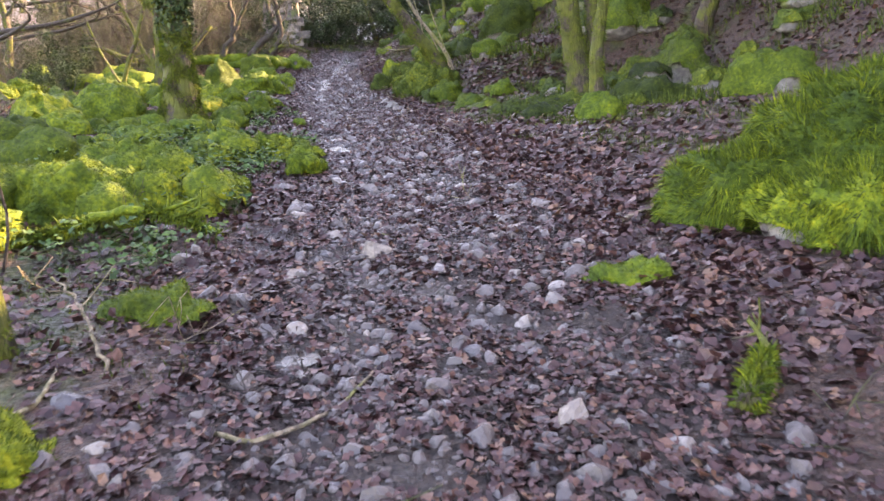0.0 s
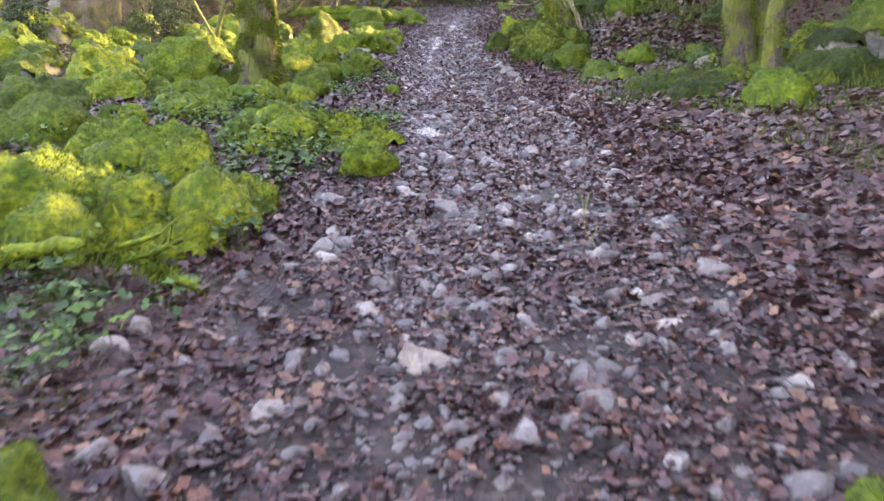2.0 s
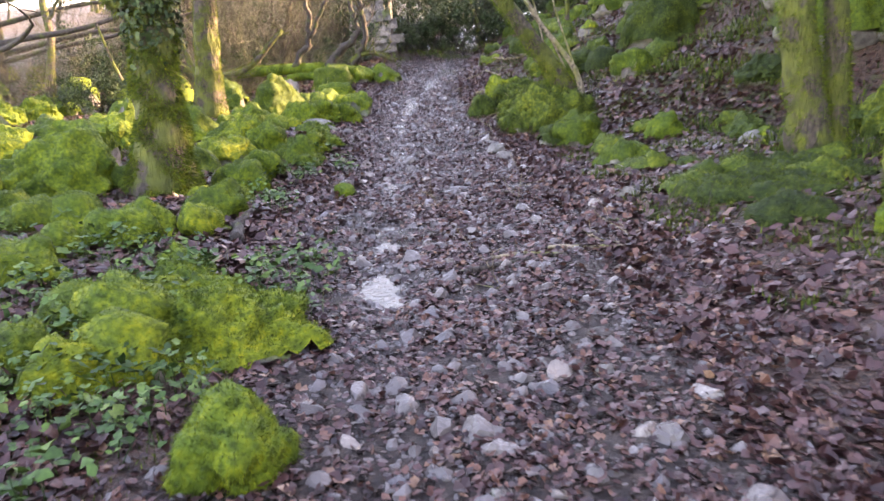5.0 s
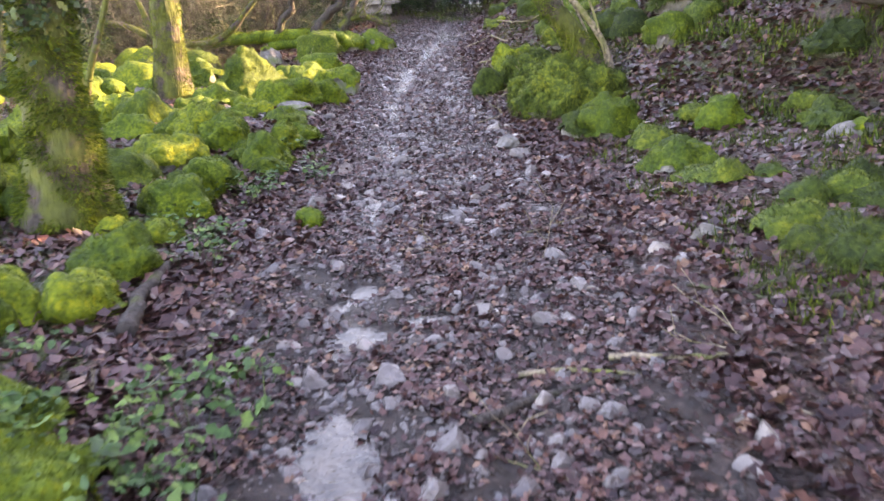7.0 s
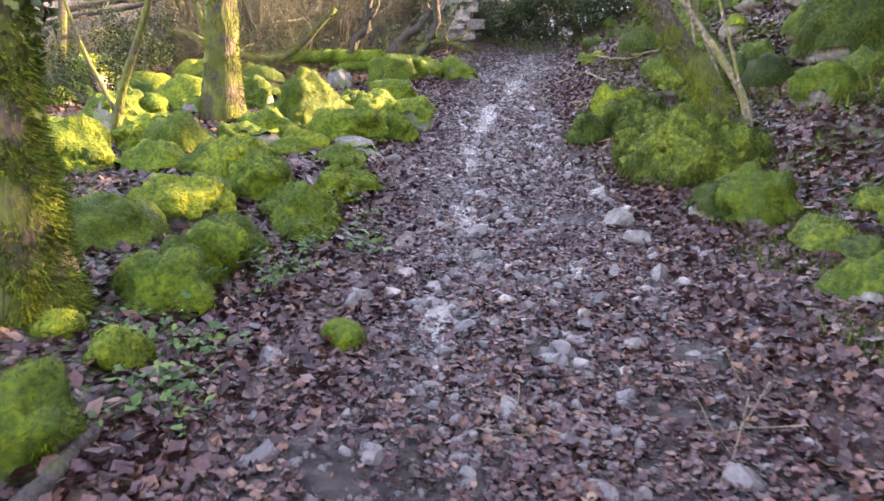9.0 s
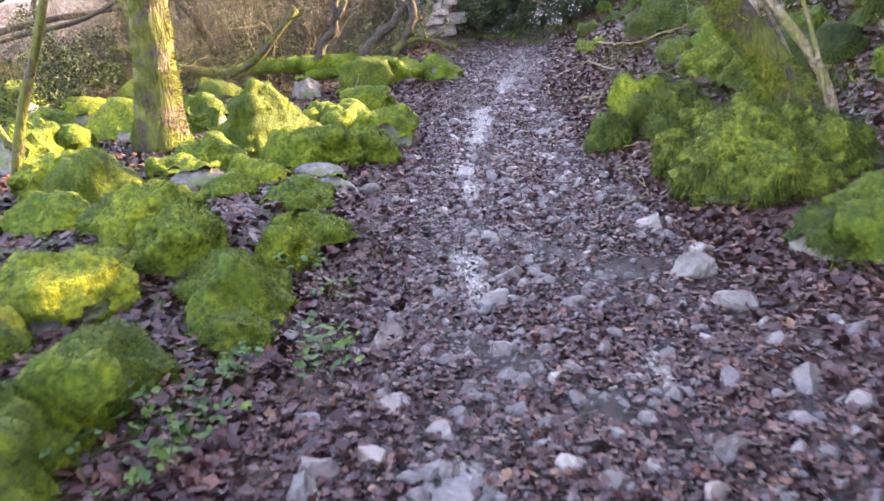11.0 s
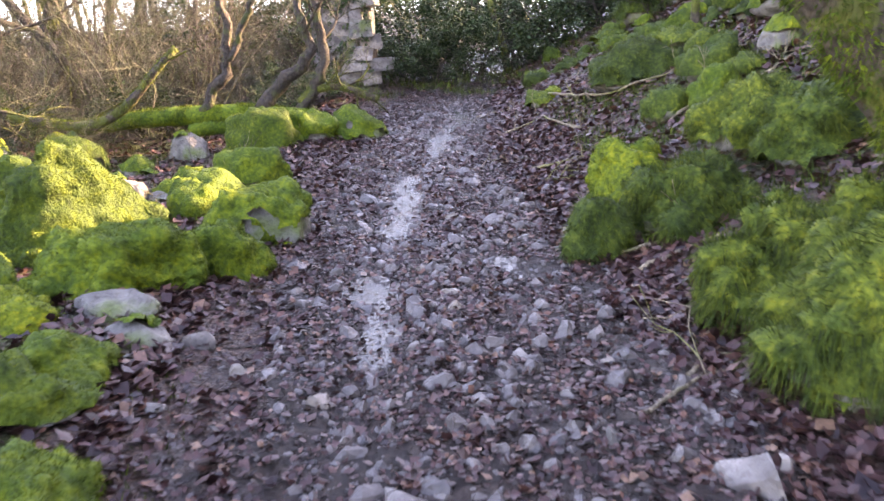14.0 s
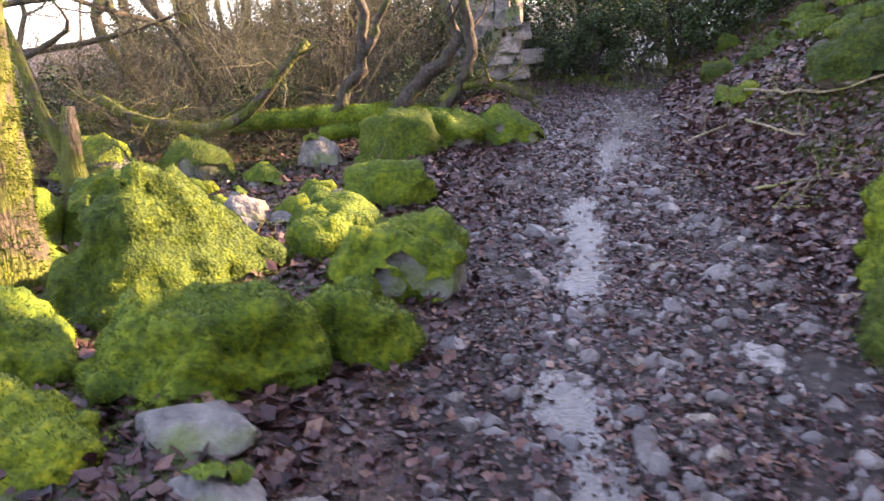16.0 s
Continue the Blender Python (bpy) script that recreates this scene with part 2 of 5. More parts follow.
def tube(soup, points, radii, sides=8, rough=0.0, seed=0, cap=True):
    """A bent, tapering round limb along points."""
    p = np.asarray(points, float)
    r = np.asarray(radii, float)
    d = np.gradient(p, axis=0)
    d /= np.maximum(np.linalg.norm(d, axis=1), 1e-9)[:, None]
    up = np.array([0.31, 0.77, 0.2]) if abs(d[0][2]) > 0.6 else np.array([0.1, 0.2, 1.0])
    a = np.linspace(0, 2 * np.pi, sides, endpoint=False)
    rings = []
    for k in range(len(p)):
        u = np.cross(d[k], up)
        u /= np.linalg.norm(u)
        w = np.cross(d[k], u)
        ring = p[k] + r[k] * (np.cos(a)[:, None] * u + np.sin(a)[:, None] * w)
        if rough:
            ring = ring + (ring - p[k]) * (rough * lumps(ring, 5.0, seed) + 0.6 * rough * lumps(ring, 15.0, seed + 3))[:, None]
        rings.append(ring)
    v = np.concatenate(rings + ([p[:1], p[-1:]] if cap else []))
    t = []
    for k in range(len(p) - 1):
        for j in range(sides):
            i, o = k * sides, (j + 1) % sides
            t += [(i + j, i + sides + o, i + sides + j), (i + j, i + o, i + sides + o)]
    if cap:
        e, last = len(p) * sides, (len(p) - 1) * sides
        for j in range(sides):
            t += [(e, (j + 1) % sides, j), (e + 1, last + j, last + (j + 1) % sides)]
    soup.add(v, t)
    return v, np.array(t)


def bend(points, steps):
    """A smooth line through a few points, with `steps` pieces."""
    p = np.asarray(points, float)
    s = np.concatenate([[0], np.cumsum(np.linalg.norm(np.diff(p[:, :3], axis=0), axis=1))])
    want = np.linspace(0, s[-1], steps + 1)
    out = np.stack([np.interp(want, s, p[:, k]) for k in range(p.shape[1])], 1)
    for _ in range(2):
        out[1:-1] = 0.25 * out[:-2] + 0.5 * out[1:-1] + 0.25 * out[2:]
    return out


# ---- the lie of the land ----
PATH_Y = (-12, 0, 4, 8, 12, 16, 20, 25, 30, 36, 45)
PATH_X = (0.3, 0.1, 0.1, -0.35, -0.95, -1.55, -2.35, -3.1, -3.6, -3.2, -1.0)
RISE_Y = (-60, -12, 0, 4, 6, 8, 12, 16, 18, 20, 22, 25, 30, 40, 60, 120, 200)
RISE_Z = (-1.5, -0.4, -0.1, 0.0, 0.1, 0.19, 0.2, 0.24, 0.33, 0.46, 0.6, 0.88, 1.4, 2.9, 5.0, 11.5, 18.0)


def smooth(a, b, v):
    k = np.clip((v - a) / (b - a), 0, 1)
    return k * k * (3 - 2 * k)


def waves(x, y, size, seed):
    """Cheap rolling unevenness between -1 and 1."""
    a, b = x / size + seed * 1.7, y / size - seed * 2.3
    return (np.sin(a * 2.1 + 1.3 * np.sin(b * 1.7)) + np.sin(b * 2.3 + 1.1 * np.sin(a * 1.9 + 2)) + np.sin((a + b) * 1.4 + seed)) / 3


def path_x(y):
    return np.interp(y, PATH_Y, PATH_X)


def rut_west(y):
    """Offsets of the two wheel-worn wet ruts from the trail's middle."""
    return np.interp(y, (0, 4, 7.5, 10, 14, 18, 20, 23, 25, 28, 32), (-0.6, -0.45, -0.28, -0.5, -0.5, -0.5, -0.38, -0.18, 0.12, 0.5, 0.4)) + 0.05 * np.sin(y * 2.1)


def rut_east(y):
    return np.interp(y, (0, 16, 18, 20, 24, 30), (0.3, 0.3, 0.3, 0.48, 0.6, 0.9)) + 0.06 * np.sin(y * 1.7)


# hollows of the trail that hold water: x, y, half width, half length
BASINS = ((-1.29, 11.36, 0.18, 0.15), (-0.99, 11.5, 0.15, 0.09), (-1.45, 12.08, 0.14, 0.18), (-1.55, 11.75, 0.10, 0.11), (-1.18, 10.2, 0.11, 0.15), (-0.62, 3.6, 0.11, 0.09))


def height(x, y):
    """The lie of the land: a trail, a hillside to the east, a boulder-strewn shelf to the west."""
    x, y = np.asarray(x, float), np.asarray(y, float)
    off = x - path_x(y)
    z = np.interp(y, RISE_Y, RISE_Z)
    right, left = np.maximum(off - 1.25, 0), np.maximum(-off - 1.1, 0)
    slope = np.interp(y, (-10, 9, 14, 16.4, 18.3, 23), (0.10, 0.07, 0.05, 0.06, 0.30, 0.42))
    # unseen crest made steeper and higher to the south, shaped to block the sun
    south = 1 - smooth(16.5, 21.5, y)
    bank = slope * right + (0.42 + 0.31 * south) * np.maximum(right - 3.6 - 0.6 * south, 0)
    cap = 2.2 + 0.9 * (1 - smooth(24.6, 26.6, y)) + 1.8 * south
    bank = np.where(bank > 3.6, 3.6 + cap * np.tanh((bank - 3.6) / 3.4), bank)
    shelf = (0.10 * smooth(0, 1.0, left) + 0.03 * np.minimum(left, 30)) * smooth(3, 10, y)
    shelf = shelf - 0.32 * smooth(0.6, 2.2, left) * smooth(20.5, 24.0, y) * (1 - smooth(29.5, 34.0, y)) * (1 - smooth(9.0, 14.0, left))
    rough = smooth(0.9, 2.2, np.abs(off))
    z = z + bank + shelf
    z = z + rough * (0.06 * waves(x, y, 0.9, 3) + 0.10 * waves(x, y, 2.7, 5))
    z = z + (1 - rough) * (0.012 * waves(x, y, 0.35, 1) + 0.02 * waves(x, y, 1.1, 2) + 0.008 * waves(x, y, 0.16, 7))
    rut = np.exp(-((off - rut_west(y)) / 0.20) ** 2) + 0.75 * np.exp(-((off - rut_east(y)) / 0.17) ** 2)
    for bx, by, w, d in BASINS:
        z = z - 0.035 * np.exp(-(((x - bx) / w) ** 2 + ((y - by) / d) ** 2) ** 2)
    return z - 0.045 * rut * (1 - rough)


def spread(fine, low, high, step, far):
    """Grid lines: even and fine from low to high, then growing out to far."""
    mid = list(np.arange(low, high, step))
    a, b, gap = [], [], step
    while not a or a[-1] > -far:
        gap *= 1.16
        a.append((a[-1] if a else low) - gap)
        b.append((b[-1] if b else mid[-1]) + gap)
    return np.array(a[::-1] + mid + b)


def ground():
    xs, ys = spread(0, -6.0, 4.5, 0.075, 900), spread(0, -0.5, 31.0, 0.085, 900)
    gx, gy = np.meshgrid(xs, ys)
    gz = height(gx, gy)
    v = np.stack([gx, gy, gz], -1).reshape(-1, 3)
    nx, ny = len(xs), len(ys)
    i = (np.arange(ny - 1)[:, None] * nx + np.arange(nx - 1)).ravel()
    t = np.concatenate([np.stack([i, i + 1, i + nx + 1], 1), np.stack([i, i + nx + 1, i + nx], 1)])
    soup = Soup()
    soup.add(v, t)
    me = soup.mesh("ground", FLOOR)
    off = np.abs(gx - path_x(gy))
    wet = np.clip(0.55 * (1 - smooth(0.7, 1.7, off)) + 0.25 * np.exp(-((gx - path_x(gy) - rut_west(gy)) / 0.25) ** 2) + 0.18 * np.exp(-((gx - path_x(gy) - rut_east(gy)) / 0.22) ** 2), 0, 1)
    side = gx - path_x(gy)
    green = np.where(side < 0, 0.50 * smooth(1.1, 2.0, off) * (1 - 0.15 * smooth(3.5, 5.5, off)), 0.40 * smooth(1.5, 2.6, off) * np.interp(gy, (8, 15, 18), (0.5, 0.7, 1.0)))
    green = np.where(side > 4.5, 0.28, green)
    green = green * (1 - 0.35 * smooth(9, 22, off))
    layer = me.color_attributes.new("cover", "FLOAT_COLOR", "POINT")
    col = np.ones((len(v), 4), np.float32)
    col[:, 0], col[:, 1], col[:, 2] = wet.ravel(), green.ravel(), 0
    layer.data.foreach_set("color", col.ravel())
    tagged(new("ground", me), "woodland floor of wet mud, rotting leaves and moss", "ground", kind="structure")


ground()


def put_z(x, y):
    return float(height(x, y))


# ---- boulders ----


def rock_shape(w, d, h, seed, cuts=(), level=4, rough=0.10, low=0.72, high=0.92):
    v, t = ball(level)
    v = v.copy()
    rng = np.random.default_rng(seed)
    planes = list(cuts)
    for _ in range(5 if cuts else 9):
        n = rng.normal(size=3)
        n[2] = abs(n[2]) * 0.8
        planes.append((n, rng.uniform(low, high)))
    for n, o in planes:
        n = np.array(n, float) / np.linalg.norm(n)
        v -= np.maximum(v @ n - o, 0)[:, None] * n
    v += v * (rough * lumps(v, 1.6, seed) + rough * 0.5 * lumps(v, 4.5, seed + 1))[:, None]
    v -= np.array([(v[:, 0].max() + v[:, 0].min()) / 2, (v[:, 1].max() + v[:, 1].min()) / 2, 0])
    v *= np.array([w / np.ptp(v[:, 0]), d / np.ptp(v[:, 1]), 1])
    v[:, 2] *= h / v[:, 2].max()
    v[:, 2] = np.where(v[:, 2] < 0, v[:, 2] * 0.45, v[:, 2])
    return v, t


def boulder(x, y, w, d, h, seed, moss=0.85, fur=0.022, thick=5200, cuts=(), turn=0.0, label="", mat=None, lift=0.0, level=4, soft=False, group="mossy boulders", into=None):
    """A rock lying in the ground with a hanging coat of moss over its top and flanks."""
    rng = np.random.default_rng(seed + 50)
    at = np.array([x, y, put_z(x, y) - 0.02 + lift])
    ob = None if into else base("mossy_boulder", x, y, put_z(x, y) - 0.02 + lift, label or "grey boulder thickly coated in green moss on the woodland floor", "boulder", group, turn)
    soft = soft or mat is not None
    v, t = rock_shape(w, d, h, seed, cuts, level, 0.14 if soft else 0.10, 0.90 if soft else 0.72, 1.0 if soft else 0.92)
    soup = Soup()
    soup.add(v, t)
    if into:
        into[0].add(v + at, t)
    else:
        part("rock", soup, ROCK, ob, "bare weathered grey stone")
    vn, _ = normals(v, t)
    want = vn[:, 2] * 0.9 + 0.55 * lumps(v, 2.2 / max(w, 0.3), seed + 4) + v[:, 2] / h * 0.35
    on = want > 1.15 - 1.45 * moss
    keep = on[t].all(1) & (v[t][:, :, 2].mean(1) > -0.12 * h)
    if keep.sum() < 20:
        return ob
    thick_at = 1.2 + 3.0 * lumps(v, 4.5, seed + 7) + 2.2 * lumps(v, 10.0, seed + 9) + 0.9 * lumps(v, 24.0, seed + 2)
    coat = v + vn * np.maximum(min(fur, 0.034) * thick_at * 1.3, 0.004)[:, None]
    coat[~on] = v[~on]
    used, back_ = np.unique(t[keep], return_inverse=True)
    cv, ct = coat[used], back_.reshape(-1, 3)
    soup = Soup()
    soup.add(cv, ct)
    area = normals(cv, ct)[1].sum()
    fine = mat is None
    p, n = scatter(cv, ct, int(area * thick * (1.25 if fine else 0.9)) + 10, rng)
    blades(soup, p, n, fur * (0.5 if fine else 1.0), fur * (0.10 if fine else 0.085), rng, 0.5 if fine else 2.0)
    if into:
        into[1].add(np.concatenate(soup.v) + at, np.concatenate(soup.t))
    else:
        part("moss_cover", soup, mat or MOSS, ob, "shaggy green moss")
    return ob


def heap(name, label, mat, soups):
    """Many far boulders joined, with their moss."""
    ob = tagged(part(name, soups[0], ROCK), label, "boulders", kind="stuff")
    part("moss_cover", soups[1], mat, ob, "shaggy green moss", smooth=False)


big = dict(level=5)
# the large pointed rock beside the trail and the lobes at its foot
boulder(-5.3, 20.6, 1.42, 1.35, 0.78, 11, 0.86, 0.024, 7500, (((0.85, -0.3, 0.36), 0.45), ((-0.75, -0.2, 0.6), 0.60), ((0.05, -0.9, 0.42), 0.62)), label="large pointed boulder under a thick coat of bright moss", **big)
boulder(-4.3, 19.5, 1.05, 0.8, 0.35, 12, 0.95, 0.026, 8000, **big)
boulder(-3.75, 20.05, 0.5, 0.55, 0.34, 13, 0.92, 0.026, 8000)
boulder(-3.9, 21.1, 0.78, 0.8, 0.42, 14, 0.62, 0.02, 7000, (((0.2, -0.9, 0.25), 0.55),), label="boulder with a mossy top and a bare grey face", **big)
boulder(-4.78, 23.3, 0.85, 0.6, 0.34, 15, 0.9)
boulder(-4.5, 21.6, 0.58, 0.75, 0.36, 16, 0.95)
boulder(-4.95, 22.6, 0.5, 0.42, 0.24, 150, 0.9)
boulder(-5.4, 25.7, 1.15, 0.9, 0.52, 17, 0.85)
boulder(-4.97, 26.2, 0.9, 0.7, 0.34, 18, 0.85)
boulder(-4.3, 26.6, 0.9, 0.7, 0.39, 19, 0.65)
boulder(-3.82, 18.12, 0.42, 0.35, 0.17, 20, 0.9)
boulder(-3.72, 18.62, 0.4, 0.32, 0.12, 21, 0.15, label="low slab of bare grey rock among dead leaves")
boulder(-4.95, 18.45, 0.62, 0.5, 0.2, 22, 0.25, label="angular bare grey rock with a fringe of moss")
boulder(-5.45, 18.9, 0.5, 0.5, 0.2, 28, 0.7)
boulder(-3.95, 16.2, 0.55, 0.5, 0.31, 23, 0.97, 0.028, 8000)
boulder(-3.42, 15.85, 0.55, 0.55, 0.2, 24, 0.97, 0.028, 8000)
boulder(-3.32, 16.45, 0.3, 0.42, 0.2, 25, 0.97, 0.026, 8000)
boulder(-3.32, 17.1, 0.45, 0.45, 0.16, 26, 0.97, 0.026, 7000)
boulder(-3.75, 17.75, 0.6, 0.5, 0.11, 27, 0.9, 0.022, 6000)
boulder(-4.3, 16.6, 0.8, 0.7, 0.35, 30, 0.92, 0.024, 7000, label="rounded boulder with a cap of thick moss", **big)
boulder(-5.45, 17.1, 0.8, 0.6, 0.28, 31, 0.85)
boulder(-4.35, 15.55, 0.95, 0.8, 0.33, 32, 0.55, 0.02, 6000, label="broad grey boulder half covered in moss", **big)
boulder(-3.25, 15.55, 0.46, 0.6, 0.28, 33, 0.95, 0.026, 7500)
boulder(-3.12, 15.25, 0.26, 0.3, 0.17, 34, 0.97, 0.024, 7500)
boulder(-3.5, 14.62, 0.52, 0.48, 0.22, 35, 0.9, 0.026, 7500)
boulder(-3.48, 14.1, 0.4, 0.36, 0.23, 36, 0.95, 0.026, 7500)
boulder(-5.85, 18.2, 0.85, 0.7, 0.43, 37, 0.85)
boulder(-3.4, 13.75, 0.58, 0.5, 0.3, 38, 0.97, 0.024, 6500)
boulder(-3.35, 14.32, 0.34, 0.36, 0.3, 39, 0.95, 0.024, 6500)
boulder(-4.45, 14.75, 0.8, 0.8, 0.33, 40, 0.8)
boulder(-2.92, 11.9, 0.46, 0.42, 0.2, 41, 0.97, 0.026, 7000)
boulder(-2.17, 13.42, 0.23, 0.2, 0.12, 42, 0.9, 0.018, 7000)
boulder(-2.45, 10.25, 0.34, 0.34, 0.19, 43, 0.97, 0.026, 8000)
boulder(-5.15, 13.35, 1.15, 0.9, 0.61, 44, 0.8, 0.026, 4500, **big)
boulder(-1.78, 9.15, 0.95, 0.8, 0.25, 45, 0.95, 0.03, 8000, label="low hummock of moss over rock at the trail's edge", **big)
boulder(-1.22, 7.95, 0.34, 0.32, 0.22, 46, 0.98, 0.026, 9000, soft=True, label="small round stone wrapped in yellow-green moss")
boulder(-2.8, 11.4, 0.36, 0.34, 0.17, 47, 0.95)
boulder(-3.28, 11.05, 0.5, 0.46, 0.22, 48, 0.95)
boulder(-4.25, 11.5, 0.6, 0.55, 0.25, 49, 0.9)
boulder(-6.05, 13.6, 0.8, 0.7, 0.35, 50, 0.9)
boulder(-2.75, 6.55, 1.15, 0.95, 0.36, 51, 0.97, 0.03, 6500, label="broad hummock covered in deep green moss", **big)
boulder(-2.75, 7.7, 0.9, 0.7, 0.28, 52, 0.97, 0.03, 6500)
boulder(-6.2, 15.2, 1.25, 0.9, 0.47, 53, 0.85)
boulder(-1.38, 4.12, 0.5, 0.3, 0.14, 54, 0.75, 0.024, 9000)
boulder(-1.45, 2.72, 0.36, 0.32, 0.12, 55, 0.97, 0.028, 9000)
boulder(-3.45, 9.9, 0.7, 0.6, 0.23, 56, 0.95)
boulder(-3.9, 8.4, 0.9, 0.7, 0.33, 57, 0.92)
boulder(-4.9, 9.8, 0.9, 0.8, 0.36, 58, 0.9)
boulder(-2.2, 9.9, 0.5, 0.45, 0.17, 59, 0.97, 0.028, 7000)
boulder(-4.45, 18.0, 0.55, 0.45, 0.16, 92, 0.95, 0.026, 6000)
boulder(-4.9, 17.5, 0.6, 0.5, 0.2, 93, 0.95, 0.026, 6000)
boulder(-4.5, 18.7, 0.55, 0.45, 0.15, 94, 0.9, 0.026, 6000)
boulder(-5.3, 19.4, 0.7, 0.6, 0.3, 95, 0.9, 0.026, 5000)
boulder(-4.7, 16.9, 0.6, 0.5, 0.24, 96, 0.9, 0.026, 6000)
boulder(-4.0, 18.95, 0.55, 0.4, 0.13, 97, -0.3, label="low angular bare grey rock at the boulder's foot")
boulder(-6.4, 23.6, 0.42, 0.4, 0.26, 98, 0.05, label="pale bare rock among dead branches")
boulder(-5.5, 25.7, 0.55, 0.5, 0.36, 99, 0.1, label="flat-topped bare grey rock")
boulder(-6.9, 26.6, 0.7, 0.5, 0.42, 100, 0.1, label="square bare grey rock under the fallen trunk")
for k, (x, y, s) in enumerate([(-2.75, 4.7, 0.36), (-1.75, 6.15, 0.28), (-2.15, 6.35, 0.4), (-1.7, 6.9, 0.34), (-2.3, 7.3, 0.5), (-3.1, 5.6, 0.6), (-3.4, 6.6, 0.7)]):
    boulder(x, y, s, s * 0.85, s * 0.55, 120 + k, 0.97, 0.028, 7500, soft=True, group="moss cushions", label="small cushion of moss over a stone", level=3)
for k in range(16):
    x, y, s = -7.5 - 3.6 * ((k * 0.618) % 1), 21.6 + 5.2 * ((k * 0.414) % 1), 0.55 + 0.75 * ((k * 0.77) % 1)
    boulder(x, y, s, s * 0.8, s * 0.5, 140 + k, 0.3 + 0.6 * ((k * 0.35) % 1), 0.026, 2500, group="boulders on the western shelf", level=3)
# beside the hillside
boulder(3.05, 5.45, 2.4, 1.9, 0.76, 60, 0.86, 0.066, 6000, mat=LUSH, label="big mound overgrown with long bright green moss", **big)
boulder(2.05, 5.35, 1.0, 0.9, 0.40, 61, 0.9, 0.056, 7000, mat=LUSH)
boulder(2.35, 4.75, 1.0, 0.8, 0.34, 62, 0.8, 0.056, 6500, mat=LUSH)
boulder(0.97, 4.32, 0.34, 0.26, 0.08, 63, 0.97, 0.022, 9000, label="flat cushion of moss among the dead leaves")
boulder(2.08, 10.45, 0.52, 0.48, 0.28, 64, 0.98, 0.022, 7500, label="dome of bright green moss at a tree's foot")
boulder(0.3, 16.7, 0.7, 0.7, 0.34, 65, 0.9, 0.026, 5500)
boulder(0.74, 14.7, 0.62, 0.55, 0.24, 66, 0.85, 0.024, 5500)
boulder(1.4, 16.3, 0.6, 0.5, 0.26, 67, 0.95)
boulder(1.5, 11.9, 1.15, 0.8, 0.12, 68, 0.8, 0.03, 5500, mat=GRASSY)
boulder(2.1, 13.0, 1.2, 1.0, 0.16, 69, 0.8, 0.03, 5000, mat=GRASSY)
boulder(2.25, 15.1, 0.5, 0.35, 0.16, 70, 0.1, label="pale grey rock lying on the slope")
boulder(3.2, 12.3, 1.1, 0.8, 0.3, 71, 0.85, 0.03, 4500, mat=GRASSY)
boulder(-0.98, 21.15, 0.62, 0.95, 0.54, 72, 0.98, 0.024, 8000, (((-0.6, -0.5, 0.5), 0.75),), label="upright boulder capped with smooth bright moss", **big)
boulder(-0.64, 20.6, 0.8, 0.8, 0.42, 73, 0.97, 0.042, 6500, mat=GRASSY, label="hummock shaggy with long grassy moss", **big)
boulder(-1.28, 20.35, 0.45, 0.45, 0.28, 74, 0.95, 0.034, 6500, mat=GRASSY)
boulder(-0.38, 18.85, 0.8, 0.75, 0.48, 75, 0.97, 0.042, 7500, mat=GRASSY, label="hummock shaggy with long grassy moss", **big)
boulder(-0.1, 18.2, 1.25, 1.1, 0.52, 76, 0.97, 0.042, 6000, mat=GRASSY, label="mossy mound banked up round a leaning tree", **big)
boulder(0.05, 16.75, 0.6, 0.45, 0.26, 77, 0.75, 0.03, 6500, mat=GRASSY)
boulder(0.1, 21.75, 0.8, 0.7, 0.4, 78, 0.97, 0.034, 6000, mat=GRASSY)
boulder(0.12, 23.2, 0.55, 0.5, 0.34, 79, 0.95)
boulder(0.3, 20.95, 0.6, 0.55, 0.4, 80, 0.97, 0.034, 6000, mat=GRASSY)
boulder(-0.35, 25.5, 1.25, 0.9, 0.46, 81, 0.9, 0.034, 4500, mat=GRASSY)
boulder(0.85, 23.6, 0.5, 0.42, 0.22, 82, 0.45, label="angular grey rock jutting from the mossy slope")
boulder(0.75, 36.3, 0.75, 0.6, 0.5, 83, 0.15, label="pale grey rock high on the slope")
boulder(1.95, 21.0, 1.35, 1.1, 0.85, 84, 0.95, 0.05, 3500, mat=GRASSY)
boulder(3.2, 21.3, 1.0, 0.9, 0.6, 85, 0.85, 0.03, 3500)
boulder(1.6, 25.5, 1.2, 1.0, 0.6, 86, 0.85, 0.03, 3000)
boulder(2.6, 24.0, 1.4, 1.1, 0.8, 87, 0.8, 0.03, 3000)
boulder(4.0, 17.5, 1.3, 1.1, 0.7, 88, 0.85, 0.03, 3000)
boulder(4.4, 14.6, 1.2, 1.0, 0.6, 89, 0.85, 0.03, 3000)
boulder(1.3, 19.3, 0.7, 0.6, 0.36, 90, 0.9, 0.03, 4000)
boulder(4.2, 10.3, 1.2, 1.0, 0.55, 91, 0.9, 0.03, 3500)
